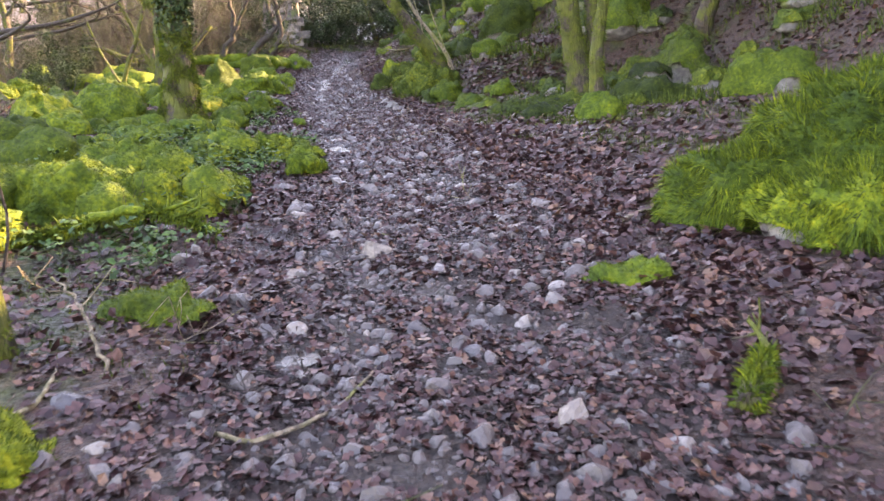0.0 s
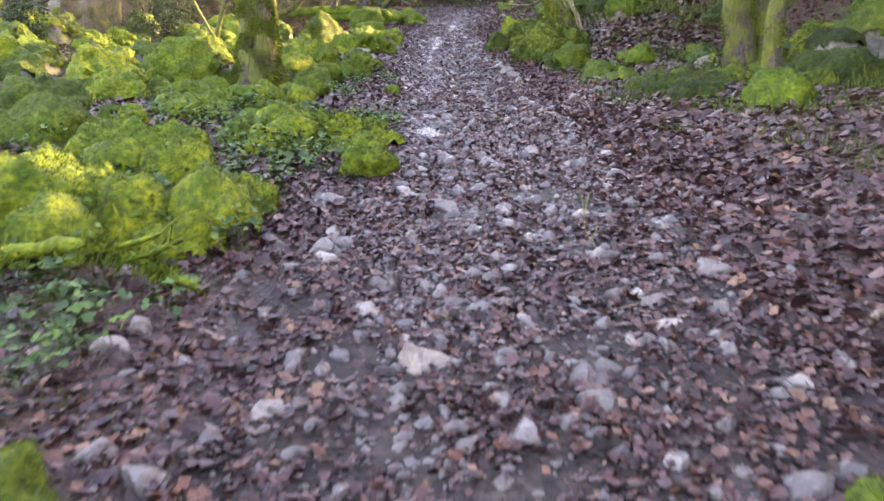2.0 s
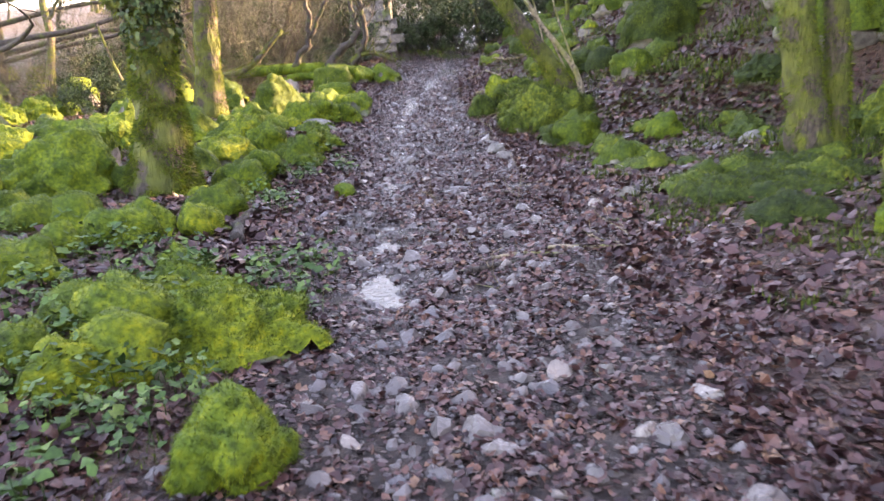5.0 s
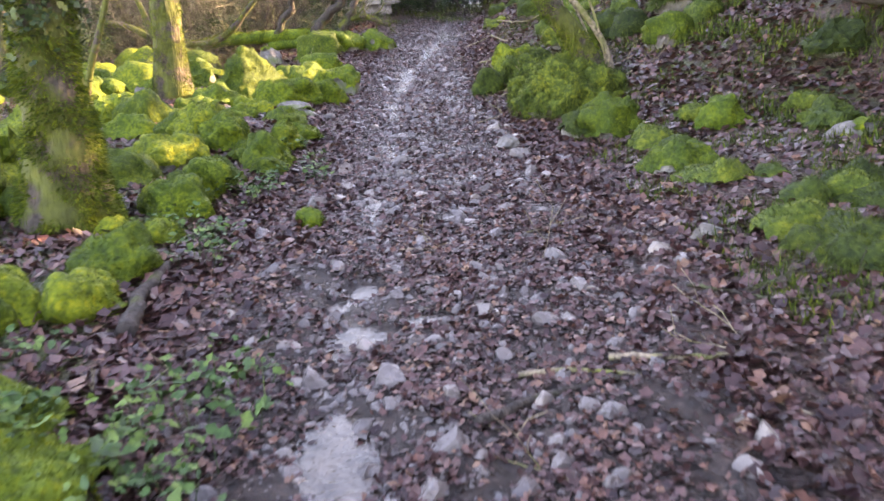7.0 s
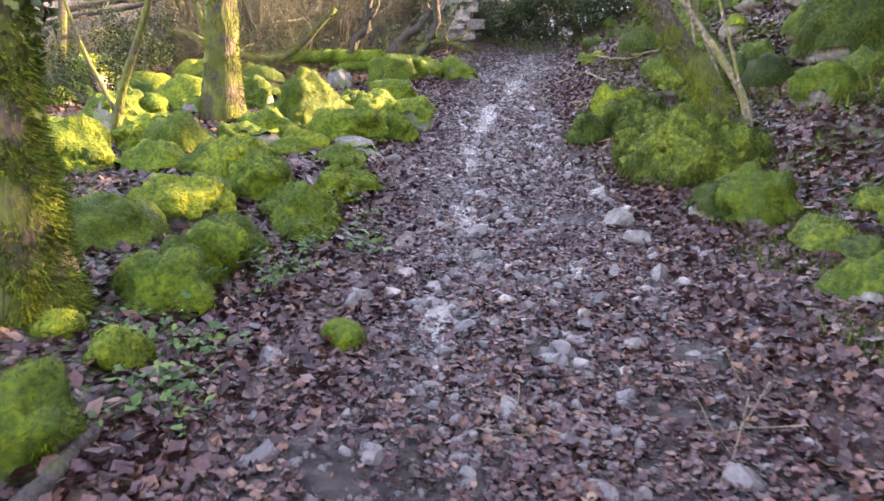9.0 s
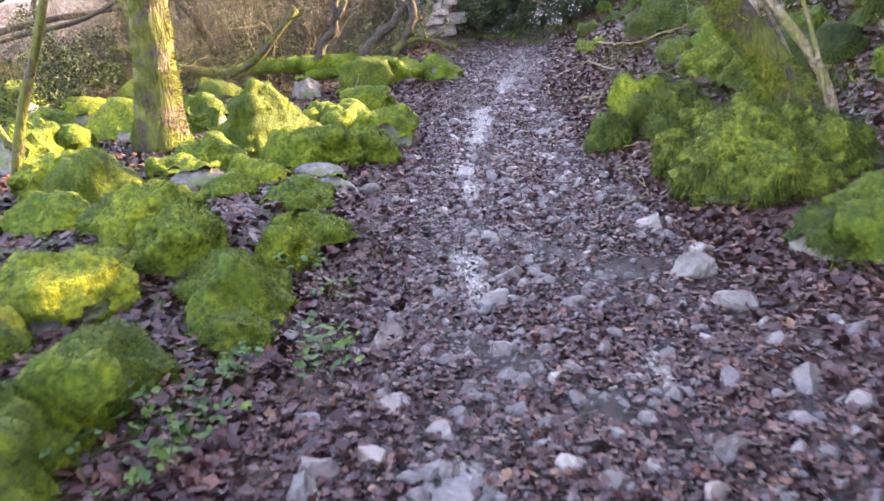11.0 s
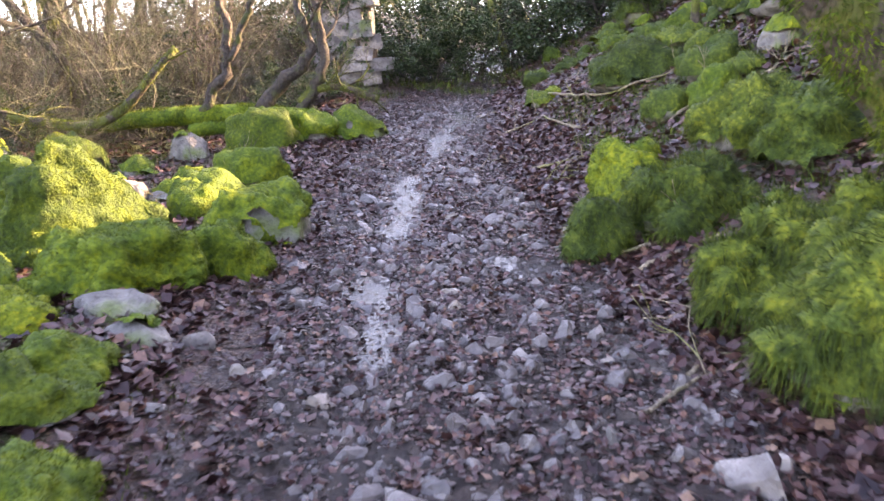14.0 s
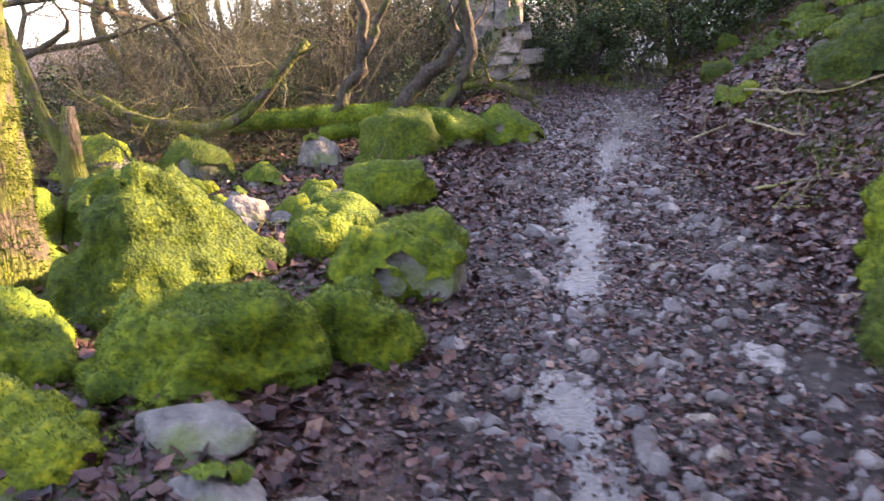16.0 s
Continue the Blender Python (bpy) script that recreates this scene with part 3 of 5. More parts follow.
# small cushions along both edges of the trail
rng = np.random.default_rng(6)
for k in range(46):
    y = rng.uniform(2.5, 14)
    x = path_x(y) - rng.uniform(1.35, 3.4) - (0.5 if y > 10 else 0)
    s = rng.uniform(0.18, 0.46)
    d, h = s * rng.uniform(0.7, 1.0), s * rng.uniform(0.45, 0.75)
    if y < 5.6 and x > -2.7:
        continue
    boulder(x, y, s, d, h, 400 + k, 0.95, 0.024, 6000, soft=True, group="moss cushions", label="small cushion of moss over a stone", level=3)
for k in range(16):
    y = rng.uniform(10.5, 17)
    x = path_x(y) + rng.uniform(2.0, 4.4)
    s = rng.uniform(0.18, 0.5)
    boulder(x, y, s, s * rng.uniform(0.7, 1.0), s * rng.uniform(0.25, 0.45), 460 + k, 0.95, 0.03, 5000, mat=GRASSY, group="moss cushions", label="small cushion of grassy moss on the slope", level=3)
for k in range(64):
    y = rng.uniform(19, 33)
    x = path_x(y) + 1.7 + 4.6 * rng.random()
    s = rng.uniform(0.22, 0.62)
    boulder(x, y, s, s * rng.uniform(0.7, 1.0), s * rng.uniform(0.4, 0.65), 1500 + k, 0.9, 0.034, 3500, mat=None if k % 4 == 0 else GRASSY, group="boulders on the hillside", label="low mossy hummock among dead leaves on the hillside", level=3)
# bare and mossy rocks lying in the hollow behind the pointed boulder
for k in range(30):
    x, y, s = -5.2 - 4.2 * rng.random(), rng.uniform(21.8, 26.4), rng.uniform(0.2, 0.55)
    boulder(x, y, s, s * rng.uniform(0.6, 1.0), s * rng.uniform(0.35, 0.6), 1600 + k, (0.12, 0.5, 0.85)[k % 3], 0.024, 3500, group="rocks in the hollow", label=("bare grey rock lying in the leaf-filled hollow", "grey rock with a cap of moss in the hollow", "mossy rock lying in the hollow")[k % 3], level=3)
# scattered over the western shelf, further off
rng = np.random.default_rng(5)
shelf, slope_rocks = (Soup(), Soup()), (Soup(), Soup())
for k in range(30):
    y = rng.uniform(11, 26)
    x = path_x(y) - rng.uniform(5.5, 12.0)
    if y > 20:
        x -= 4.0
    s = rng.uniform(0.8, 1.6)
    boulder(x, y, s, s * rng.uniform(0.7, 1.0), s * rng.uniform(0.4, 0.6), 500 + k, rng.uniform(0.6, 0.95), 0.03, 900, into=shelf)
for k in range(64):
    y = rng.uniform(6, 30)
    x = path_x(y) - 4.2 - 9.0 * rng.random() ** 1.6
    if y > 23:
        x -= 4.5
    s = rng.uniform(0.4, 1.1)
    boulder(x, y, s, s * rng.uniform(0.7, 1.0), s * rng.uniform(0.4, 0.65), 200 + k, rng.uniform(0.55, 0.95), 0.03, 1200, into=shelf)
for k in range(34):
    y = rng.uniform(15, 34)
    x = path_x(y) + rng.uniform(3.2, 9.0)
    s = rng.uniform(0.5, 1.1)
    boulder(x, y, s, s * rng.uniform(0.7, 1.0), s * rng.uniform(0.4, 0.65), 300 + k, rng.uniform(0.6, 0.95), 0.045, 1500, mat=GRASSY, into=slope_rocks)
for k in range(40):
    x, y, s = rng.uniform(3.4, 9.0), rng.uniform(12.5, 23), rng.uniform(0.3, 0.9)
    boulder(x, y, s, s * rng.uniform(0.7, 1.0), s * rng.uniform(0.35, 0.6), 1700 + k, rng.uniform(0.4, 0.95), 0.04, 1800, mat=GRASSY, level=3, into=slope_rocks)
heap("shelf_boulders", "jumble of mossy boulders on the western shelf", MOSS, shelf)
heap("hillside_boulders", "mossy boulders scattered up the wooded hillside", GRASSY, slope_rocks)

# ---- trees ----


def fuzz(soup, v, t, area_count, length, rng, facing=None, keep=1.0):
    """Short moss over a limb; facing gives the side on which it grows."""
    area = normals(v, t)[1].sum()
    p, n = scatter(v, t, max(int(area * area_count), 3), rng)
    if facing is not None:
        ok = n @ np.array(facing) + rng.normal(size=len(n)) * 0.35 > keep
        p, n = p[ok], n[ok]
    patch = lumps(p, 4.5, 17) + rng.normal(size=len(p)) * 0.12 > -0.08
    p, n = p[patch], n[patch]
    if len(p):
        blades(soup, p, n, length, length * 0.22, rng, 0.6)


def grow(soup, start, way, length, radius, depth, rng, droop=0.0, spread_=0.75, thin=0.012):
    """Branches that fork and thin out to bare twigs."""
    steps = (2, 3, 5, 6)[min(depth, 3)]
    p, d = [np.array(start, float)], np.array(way, float) / np.linalg.norm(way)
    for _ in range(steps):
        d = d + rng.normal(size=3) * 0.20 + np.array([0, 0, 0.05 - droop])
        d /= np.linalg.norm(d)
        p.append(p[-1] + d * length / steps)
    r = np.linspace(radius, max(radius * 0.45, 0.003), steps + 1)
    tube(soup, p, r, 6 if radius > 0.05 else (4 if radius > 0.015 else 3), cap=False)
    if depth > 0:
        for _ in range(rng.integers(3, 5) if depth > 1 else rng.integers(3, 6)):
            k = rng.integers(1, steps + 1)
            way2 = (p[k] - p[k - 1]) / np.linalg.norm(p[k] - p[k - 1]) + rng.normal(size=3) * spread_
            grow(soup, p[k], way2, length * rng.uniform(0.45, 0.75), r[k] * rng.uniform(0.5, 0.75), depth - 1, rng, droop, spread_)


def leaves_at(soup, p, n, size, rng, plain=False):
    """Small curled leaves: lobed, or plain ones of two triangles."""
    count = len(p)
    if not count:
        return
    side = np.cross(n, rng.normal(size=(count, 3)))
    side /= np.maximum(np.linalg.norm(side, axis=1), 1e-9)[:, None]
    ahead = np.cross(side, n)
    s = size * rng.uniform(0.55, 1.3, count)[:, None]
    curl = rng.uniform(-0.25, 0.35, count)[:, None] * s
    wide = rng.uniform(0.30, 0.48, count)[:, None]
    twist = rng.uniform(-0.15, 0.15, count)[:, None] * s
    a, tip = p - ahead * s * 0.5 + n * curl * 0.5, p + ahead * s * 0.5 + n * curl + side * twist
    l1, r1 = p - side * s * wide + n * curl * 0.9 - ahead * s * 0.12, p + side * s * wide * 0.9 + n * curl * 0.3 - ahead * s * 0.05
    if plain:
        soup.add(np.stack([a, r1, tip, l1], 1).reshape(-1, 3), (np.arange(count)[:, None, None] * 4 + np.array([[0, 1, 2], [0, 2, 3]])).reshape(-1, 3))
        return
    l2, r2 = p - side * s * wide * 0.75 + ahead * s * 0.26 + n * curl, p + side * s * wide * 0.7 + ahead * s * 0.30 + n * curl * 0.4
    ml, mr = p - side * s * wide * 0.38 + ahead * s * 0.08, p + side * s * wide * 0.35 + ahead * s * 0.11
    v = np.stack([a, r1, mr, r2, tip, l2, ml, l1], 1).reshape(-1, 3)
    f = np.array([[0, 1, 2], [0, 2, 6], [0, 6, 7], [2, 3, 4], [2, 4, 6], [6, 4, 5]])
    soup.add(v, (np.arange(count)[:, None, None] * 8 + f).reshape(-1, 3))


def trunk_line(points, steps=18):
    q = bend(points, steps)
    return q[:, :3], q[:, 3]


def tree(label, lines, seed, bark=None, flare=1.5, limbs=(), moss=2600, moss_len=0.018, facing=None, keep=0.1, crown=3, sides=16, group="", ivy=None, crown_len=2.6):
    """A standing tree: trunks along (x, y, z, radius) lines, forking crowns, moss on the bark."""
    rng = np.random.default_rng(seed)
    x, y = lines[0][0][0], lines[0][0][1]
    z = put_z(x, y)
    ob = base("tree", x, y, z, label, "tree", group)
    origin = np.array([x, y, z])
    green = Soup()
    for k, line in enumerate(lines):
        wood = Soup()
        p, r = trunk_line(line)
        p = p - origin
        r = r * (1 + (flare - 1) * np.exp(-np.linspace(0, 1, len(r)) * 9) * (1 if k == 0 else 0.3))
        p[0, 2] -= 0.12
        v, t = tube(wood, p, r, sides, 0.22, seed + k)
        part("trunk", wood, bark or BARK, ob)
        if moss:
            fuzz(green, v, t, moss, moss_len, rng, facing, keep)
        if ivy and k == 0:
            leafy = Soup()
            q, n = scatter(v, t, 12000, rng)
            ok = (q[:, 2] > ivy[0] + rng.normal(size=len(q)) * 0.25) & (q[:, 2] < ivy[1])
            q, n = q[ok], n[ok]
            leaves_at(leafy, q + n * rng.uniform(0.01, 0.09, len(q))[:, None], n + rng.normal(size=n.shape) * 0.4, 0.06, rng)
            part("ivy", leafy, IVY, ob, "dark glossy ivy leaves")
        if crown:
            tops = Soup()
            end, d = p[-1], p[-1] - p[-3]
            for _ in range(4):
                grow(tops, end - d * rng.uniform(0, 1.0), d / np.linalg.norm(d) + rng.normal(size=3) * 0.5, crown_len * rng.uniform(0.6, 1.0), r[-1] * 0.62, crown, rng)
            part("crown", tops, DARK_BARK, ob, "bare forking winter branches")
    for a in limbs:
        wood = Soup()
        p, r = trunk_line(a, 10)
        v, t = tube(wood, p - origin, r, 9, 0.15, seed + 30)
        if moss:
            fuzz(green, v, t, moss, moss_len, rng, (0, 0, 1), -0.2)
        if crown:
            grow(wood, p[-1] - origin, p[-1] - p[-2], 1.6, r[-1] * 0.9, 2, rng)
        part("limb", wood, bark or BARK, ob)
    if green.n:
        part("moss", green, MOSS, ob, "patches of yellow-green moss", smooth=False)
    return ob


tree("stout old tree with mossy bark and ivy up its trunk", [[(-4.02, 13.30, 0.25, 0.27), (-4.0, 13.30, 0.9, 0.235), (-3.97, 13.30, 1.5, 0.22), (-3.93, 13.30, 2.1, 0.215), (-3.9, 13.3, 2.8, 0.20), (-3.75, 13.4, 4.4, 0.17)]], 401, flare=1.6, moss=11000, moss_len=0.03, ivy=(1.7, 4.2),
     limbs=[[(-4.0, 13.3, 2.0, 0.12), (-4.35, 13.25, 2.35, 0.10), (-4.75, 13.2, 2.75, 0.09), (-5.5, 13.1, 3.4, 0.06)]])
tree("straight tree with smooth bark greened by moss", [[(-6.62, 20.75, 0.55, 0.26), (-6.58, 20.75, 1.15, 0.235), (-6.55, 20.75, 2.0, 0.225), (-6.50, 20.75, 2.8, 0.215), (-6.45, 20.8, 3.7, 0.20), (-6.4, 20.9, 6.0, 0.16)]], 402, flare=1.5, moss=7000, moss_len=0.02)
tree("old hazel leaning over the trail with mossy stem and pale shoots", [[(0.36, 18.62, 0.55, 0.17), (0.05, 18.60, 1.20, 0.15), (-0.28, 18.55, 1.62, 0.14), (-0.55, 18.5, 2.05, 0.125), (-1.35, 18.6, 3.2, 0.11), (-1.9, 18.7, 4.6, 0.08)]], 403, flare=1.35, moss=6500, moss_len=0.026, sides=14)
tree("twin-stemmed tree with moss climbing its bark", [[(2.56, 14.25, 0.35, 0.185), (2.42, 14.25, 1.25, 0.17), (2.34, 14.2, 1.85, 0.165), (2.22, 14.2, 2.45, 0.16), (2.0, 14.1, 4.5, 0.13)], [(2.80, 14.3, 0.35, 0.135), (2.80, 14.3, 1.25, 0.12), (2.74, 14.3, 1.85, 0.118), (2.70, 14.3, 2.45, 0.115), (2.75, 14.4, 4.4, 0.09)]], 404, flare=1.45, moss=2600, moss_len=0.03)
tree("slender crooked tree standing by a moss dome", [[(2.36, 11.45, 0.25, 0.10), (2.20, 11.42, 0.85, 0.085), (2.27, 11.40, 1.28, 0.08), (2.33, 11.4, 1.7, 0.08), (2.40, 11.4, 2.15, 0.08), (2.2, 11.6, 4.0, 0.075)]], 405, flare=1.5, moss=2600, moss_len=0.028)


def shoots(label, lines, seed, bark, name="sapling", category="sapling", sides=8, moss=0):
    """Thin bare stems from one root."""
    rng = np.random.default_rng(seed)
    x, y, z = lines[0][0][:3]
    ob = base(name, x, y, put_z(x, y), label, category)
    origin = np.array([x, y, put_z(x, y)])
    for line in lines:
        soup = Soup()
        p, r = trunk_line(line, 12)
        v, t = tube(soup, p - origin, r, sides, 0.15, seed)
        part("stem", soup, bark, ob)
        if moss:
            green = Soup()
            fuzz(green, v, t, moss, 0.016, rng)
            if green.n:
                part("moss", green, MOSS, ob, smooth=False)
    return ob


shoots("pale straight shoots springing from a hazel stool", [[(0.50, 18.62, 0.6, 0.05), (0.40, 18.6, 1.2, 0.045), (0.08, 18.6, 1.62, 0.042), (-0.26, 18.6, 2.05, 0.038), (-0.7, 18.7, 2.9, 0.025)], [(0.46, 18.6, 0.6, 0.022), (0.30, 18.55, 1.4, 0.018), (0.02, 18.5, 2.2, 0.014), (-0.1, 18.5, 3.0, 0.01)], [(0.42, 18.7, 0.6, 0.02), (0.1, 18.8, 1.5, 0.016), (-0.45, 18.9, 2.5, 0.01)], [(0.12, 18.5, 0.62, 0.018), (-0.10, 18.5, 1.38, 0.016), (-0.2, 18.5, 2.0, 0.014), (-0.45, 18.5, 2.9, 0.01)]], 410, PALE_BARK)
shoots("thin young tree with sunlit mossy stem", [[(-7.03, 18.6, 0.45, 0.06), (-6.81, 18.6, 1.25, 0.05), (-6.46, 18.6, 1.92, 0.045), (-6.3, 18.6, 2.3, 0.04), (-6.0, 18.7, 3.4, 0.025)], [(-6.9, 18.6, 0.9, 0.03), (-7.3, 18.6, 1.7, 0.025), (-7.5, 18.6, 2.4, 0.02)]], 411, BARK, moss=2500)
shoots("broken mossy stub of a tree with a tan side branch", [[(-7.62, 22.7, 0.6, 0.15), (-7.55, 22.7, 1.2, 0.115), (-7.53, 22.7, 1.6, 0.09), (-7.55, 22.75, 1.82, 0.055)], [(-7.55, 22.7, 1.25, 0.07), (-7.8, 22.7, 1.75, 0.06), (-7.95, 22.7, 2.3, 0.05), (-8.3, 22.7, 3.2, 0.03)]], 412, BARK, moss=3000)
shoots("thin pale bent stems beside the trail", [[(-2.62, 5.0, 0.0, 0.010), (-2.52, 5.1, 0.4, 0.009), (-2.58, 5.0, 0.8, 0.008), (-2.38, 4.95, 1.2, 0.007), (-2.42, 5.05, 1.7, 0.005)], [(-2.6, 5.0, 0.2, 0.008), (-2.75, 5.0, 0.9, 0.007), (-2.7, 5.0, 1.6, 0.006)]], 413, DARK_BARK)
shoots("mossy broken stem at the edge of the trail", [[(-1.88, 3.58, 0.0, 0.085), (-1.90, 3.58, 0.35, 0.075), (-1.87, 3.58, 0.75, 0.07), (-2.0, 3.6, 1.5, 0.06), (-2.1, 3.6, 2.4, 0.04)]], 414, BARK, name="sapling", moss=5000)


def stick(label, points, seed, bark, moss=0, name="fallen_branch", lift=True, twigs=0, shag=0.011):
    """A dead branch lying on the ground along (x, y, radius) or (x, y, z, radius) points."""
    rng = np.random.default_rng(seed)
    pts = np.array([(x, y, put_z(x, y) + r * 0.7, r) if lift else (x, y, lift_z, r) for x, y, *rest in points for lift_z, r in [((0, rest[0]) if len(rest) == 1 else rest)]])
    p, r = trunk_line(pts, 14)
    p[1:-1] += rng.normal(size=(len(p) - 2, 3)) * np.array([1, 1, 0.4]) * 0.14 * np.linalg.norm(p[1] - p[0])
    origin = p[0].copy()
    ob = base(name, *origin, label, "branch")
    soup = Soup()
    v, t = tube(soup, p - origin, r * np.linspace(1, 0.6, len(r)), 8, 0.4 if moss else 0.18, seed)
    for _ in range(twigs):
        k = rng.integers(3, len(p) - 1)
        way = p[k + 1] - p[k] + rng.normal(size=3) * np.linalg.norm(p[k + 1] - p[k]) * 0.9
        way[2] = abs(way[2])
        side = Soup()
        grow(side, p[k] - origin, way, rng.uniform(0.15, 0.35), r[k] * 0.5, 1, rng)
        part("side_twig", side, bark, ob)
    part("wood", soup, bark, ob)
    if moss:
        green = Soup()
        fuzz(green, v, t, moss * 1.6, shag, rng, (0, 0, 1), -0.3 if shag < 0.02 else -0.8)
        part("moss", green, MOSS, ob, "moss along the upper side", smooth=False)
    return ob


stick("curved mossy branch lying over the bank", [(-2.8, 5.6, 0.12, 0.045), (-2.45, 5.68, 0.20, 0.045), (-2.1, 5.71, 0.31, 0.042), (-1.84, 5.71, 0.28, 0.042), (-1.66, 5.7, 0.20, 0.04), (-1.42, 5.68, 0.09, 0.036)], 420, MOSS, 14000, lift=False, shag=0.03, twigs=2)
stick("thin dead stick bent across the muddy trail", [(-0.79, 2.88, 0.010), (-0.64, 2.77, 0.011), (-0.44, 3.01, 0.011), (-0.30, 3.27, 0.010), (-0.25, 3.51, 0.008)], 421, PALE_BARK)
stick("pale stripped stick lying across the stones", [(-0.53, 10.86, 0.014), (-0.32, 10.82, 0.014), (-0.03, 10.75, 0.013)], 422, PALE_BARK)
stick("pale stripped stick lying across the stones", [(-0.15, 10.91, 0.016), (0.13, 10.90, 0.016), (0.38, 10.94, 0.014), (0.45, 11.1, 0.01)], 423, PALE_BARK, twigs=2)
stick("dark wet branch half sunk in leaves", [(-0.66, 10.38, 0.022), (-0.43, 10.62, 0.020), (-0.12, 10.71, 0.018)], 424, DARK_BARK)
stick("thin forked twig on the leaf litter", [(0.32, 11.83, 0.012), (0.71, 11.41, 0.012), (1.08, 11.35, 0.010)], 425, DARK_BARK, twigs=4)
stick("grey rotten log beside the trail", [(-2.42, 11.1, 0.05), (-2.6, 11.65, 0.05), (-2.69, 12.13, 0.045)], 426, DARK_BARK)
stick("bare dead branch lying up the slope", [(-1.46, 26.8, 1.50, 0.018), (-1.05, 25.92, 1.46, 0.02), (-0.80, 25.19, 1.45, 0.018), (0.1, 24.4, 1.75, 0.012)], 427, PALE_BARK, lift=False, twigs=5)
stick("bare dead branch lying up the slope", [(-1.55, 25.6, 1.22, 0.014), (-1.32, 24.9, 1.13, 0.018), (-1.05, 24.3, 1.10, 0.02)], 428, PALE_BARK, lift=False, twigs=3)
stick("forked pale twig on red-brown leaves", [(-1.06, 18.27, 0.012), (-0.89, 18.52, 0.012), (-0.74, 18.45, 0.010)], 429, PALE_BARK, twigs=2)
stick("thin stems leaning over the bank", [(-1.37, 3.47, 0.0, 0.010), (-1.55, 3.75, 0.14, 0.010), (-1.72, 4.0, 0.22, 0.009), (-1.85, 4.1, 0.26, 0.007)], 430, PALE_BARK, lift=False, twigs=2)
stick("thin dead stick at the trail's edge", [(-1.60, 2.95, 0.013), (-1.50, 3.16, 0.013), (-1.59, 3.52, 0.010)], 431, PALE_BARK)
stick("short dead stick by the green mound", [(1.24, 5.53, 0.016), (1.42, 5.72, 0.016), (1.62, 5.70, 0.012)], 432, PALE_BARK)
stick("short dead stick at the foot of the bank", [(-1.31, 17.9, 0.010), (-0.96, 18.30, 0.010), (-0.82, 18.32, 0.008)], 433, PALE_BARK, twigs=2)
stick("chunk of branch wrapped in bright moss", [(1.06, 2.82, 0.045), (1.12, 2.95, 0.05), (1.22, 3.12, 0.05), (1.27, 3.22, 0.045)], 434, BARK, 16000, name="mossy_branch", shag=0.022, twigs=1)

rng = np.random.default_rng(63)
for k in range(34):
    y = rng.uniform(2.0, 24)
    x, a, s = path_x(y) + rng.normal() * 1.1, rng.uniform(0, 6.28), rng.uniform(0.07, 0.2)
    stick("thin dead twig lying on wet leaves", [(x - math.cos(a) * s, y - math.sin(a) * s, 0.005), (x + rng.normal() * 0.02, y + rng.normal() * 0.02, 0.005), (x + math.cos(a) * s, y + math.sin(a) * s, 0.0035)], 640 + k, PALE_BARK if k % 2 else DARK_BARK, name="twig", twigs=k % 3)

for k in range(34):
    if k < 18:
        y = rng.uniform(18.5, 29)
        x, bark, label = path_x(y) + rng.uniform(1.2, 4.2), PALE_BARK, "pale dead branch lying on the leafy hillside"
    else:
        x, y, bark, label = rng.uniform(-9.0, -5.2), rng.uniform(21.8, 26.6), (DARK_BARK, PALE_BARK)[k % 2], "dead branch lying among rocks in the hollow"
    a, s = rng.uniform(-0.7, 0.7), rng.uniform(0.25, 0.7)
    stick(label, [(x - math.cos(a) * s, y - math.sin(a) * s, 0.017), (x + rng.normal() * 0.06, y + rng.normal() * 0.06, 0.016), (x + math.cos(a) * s, y + math.sin(a) * s, 0.009)], 1800 + k, bark, twigs=2 + k % 3)


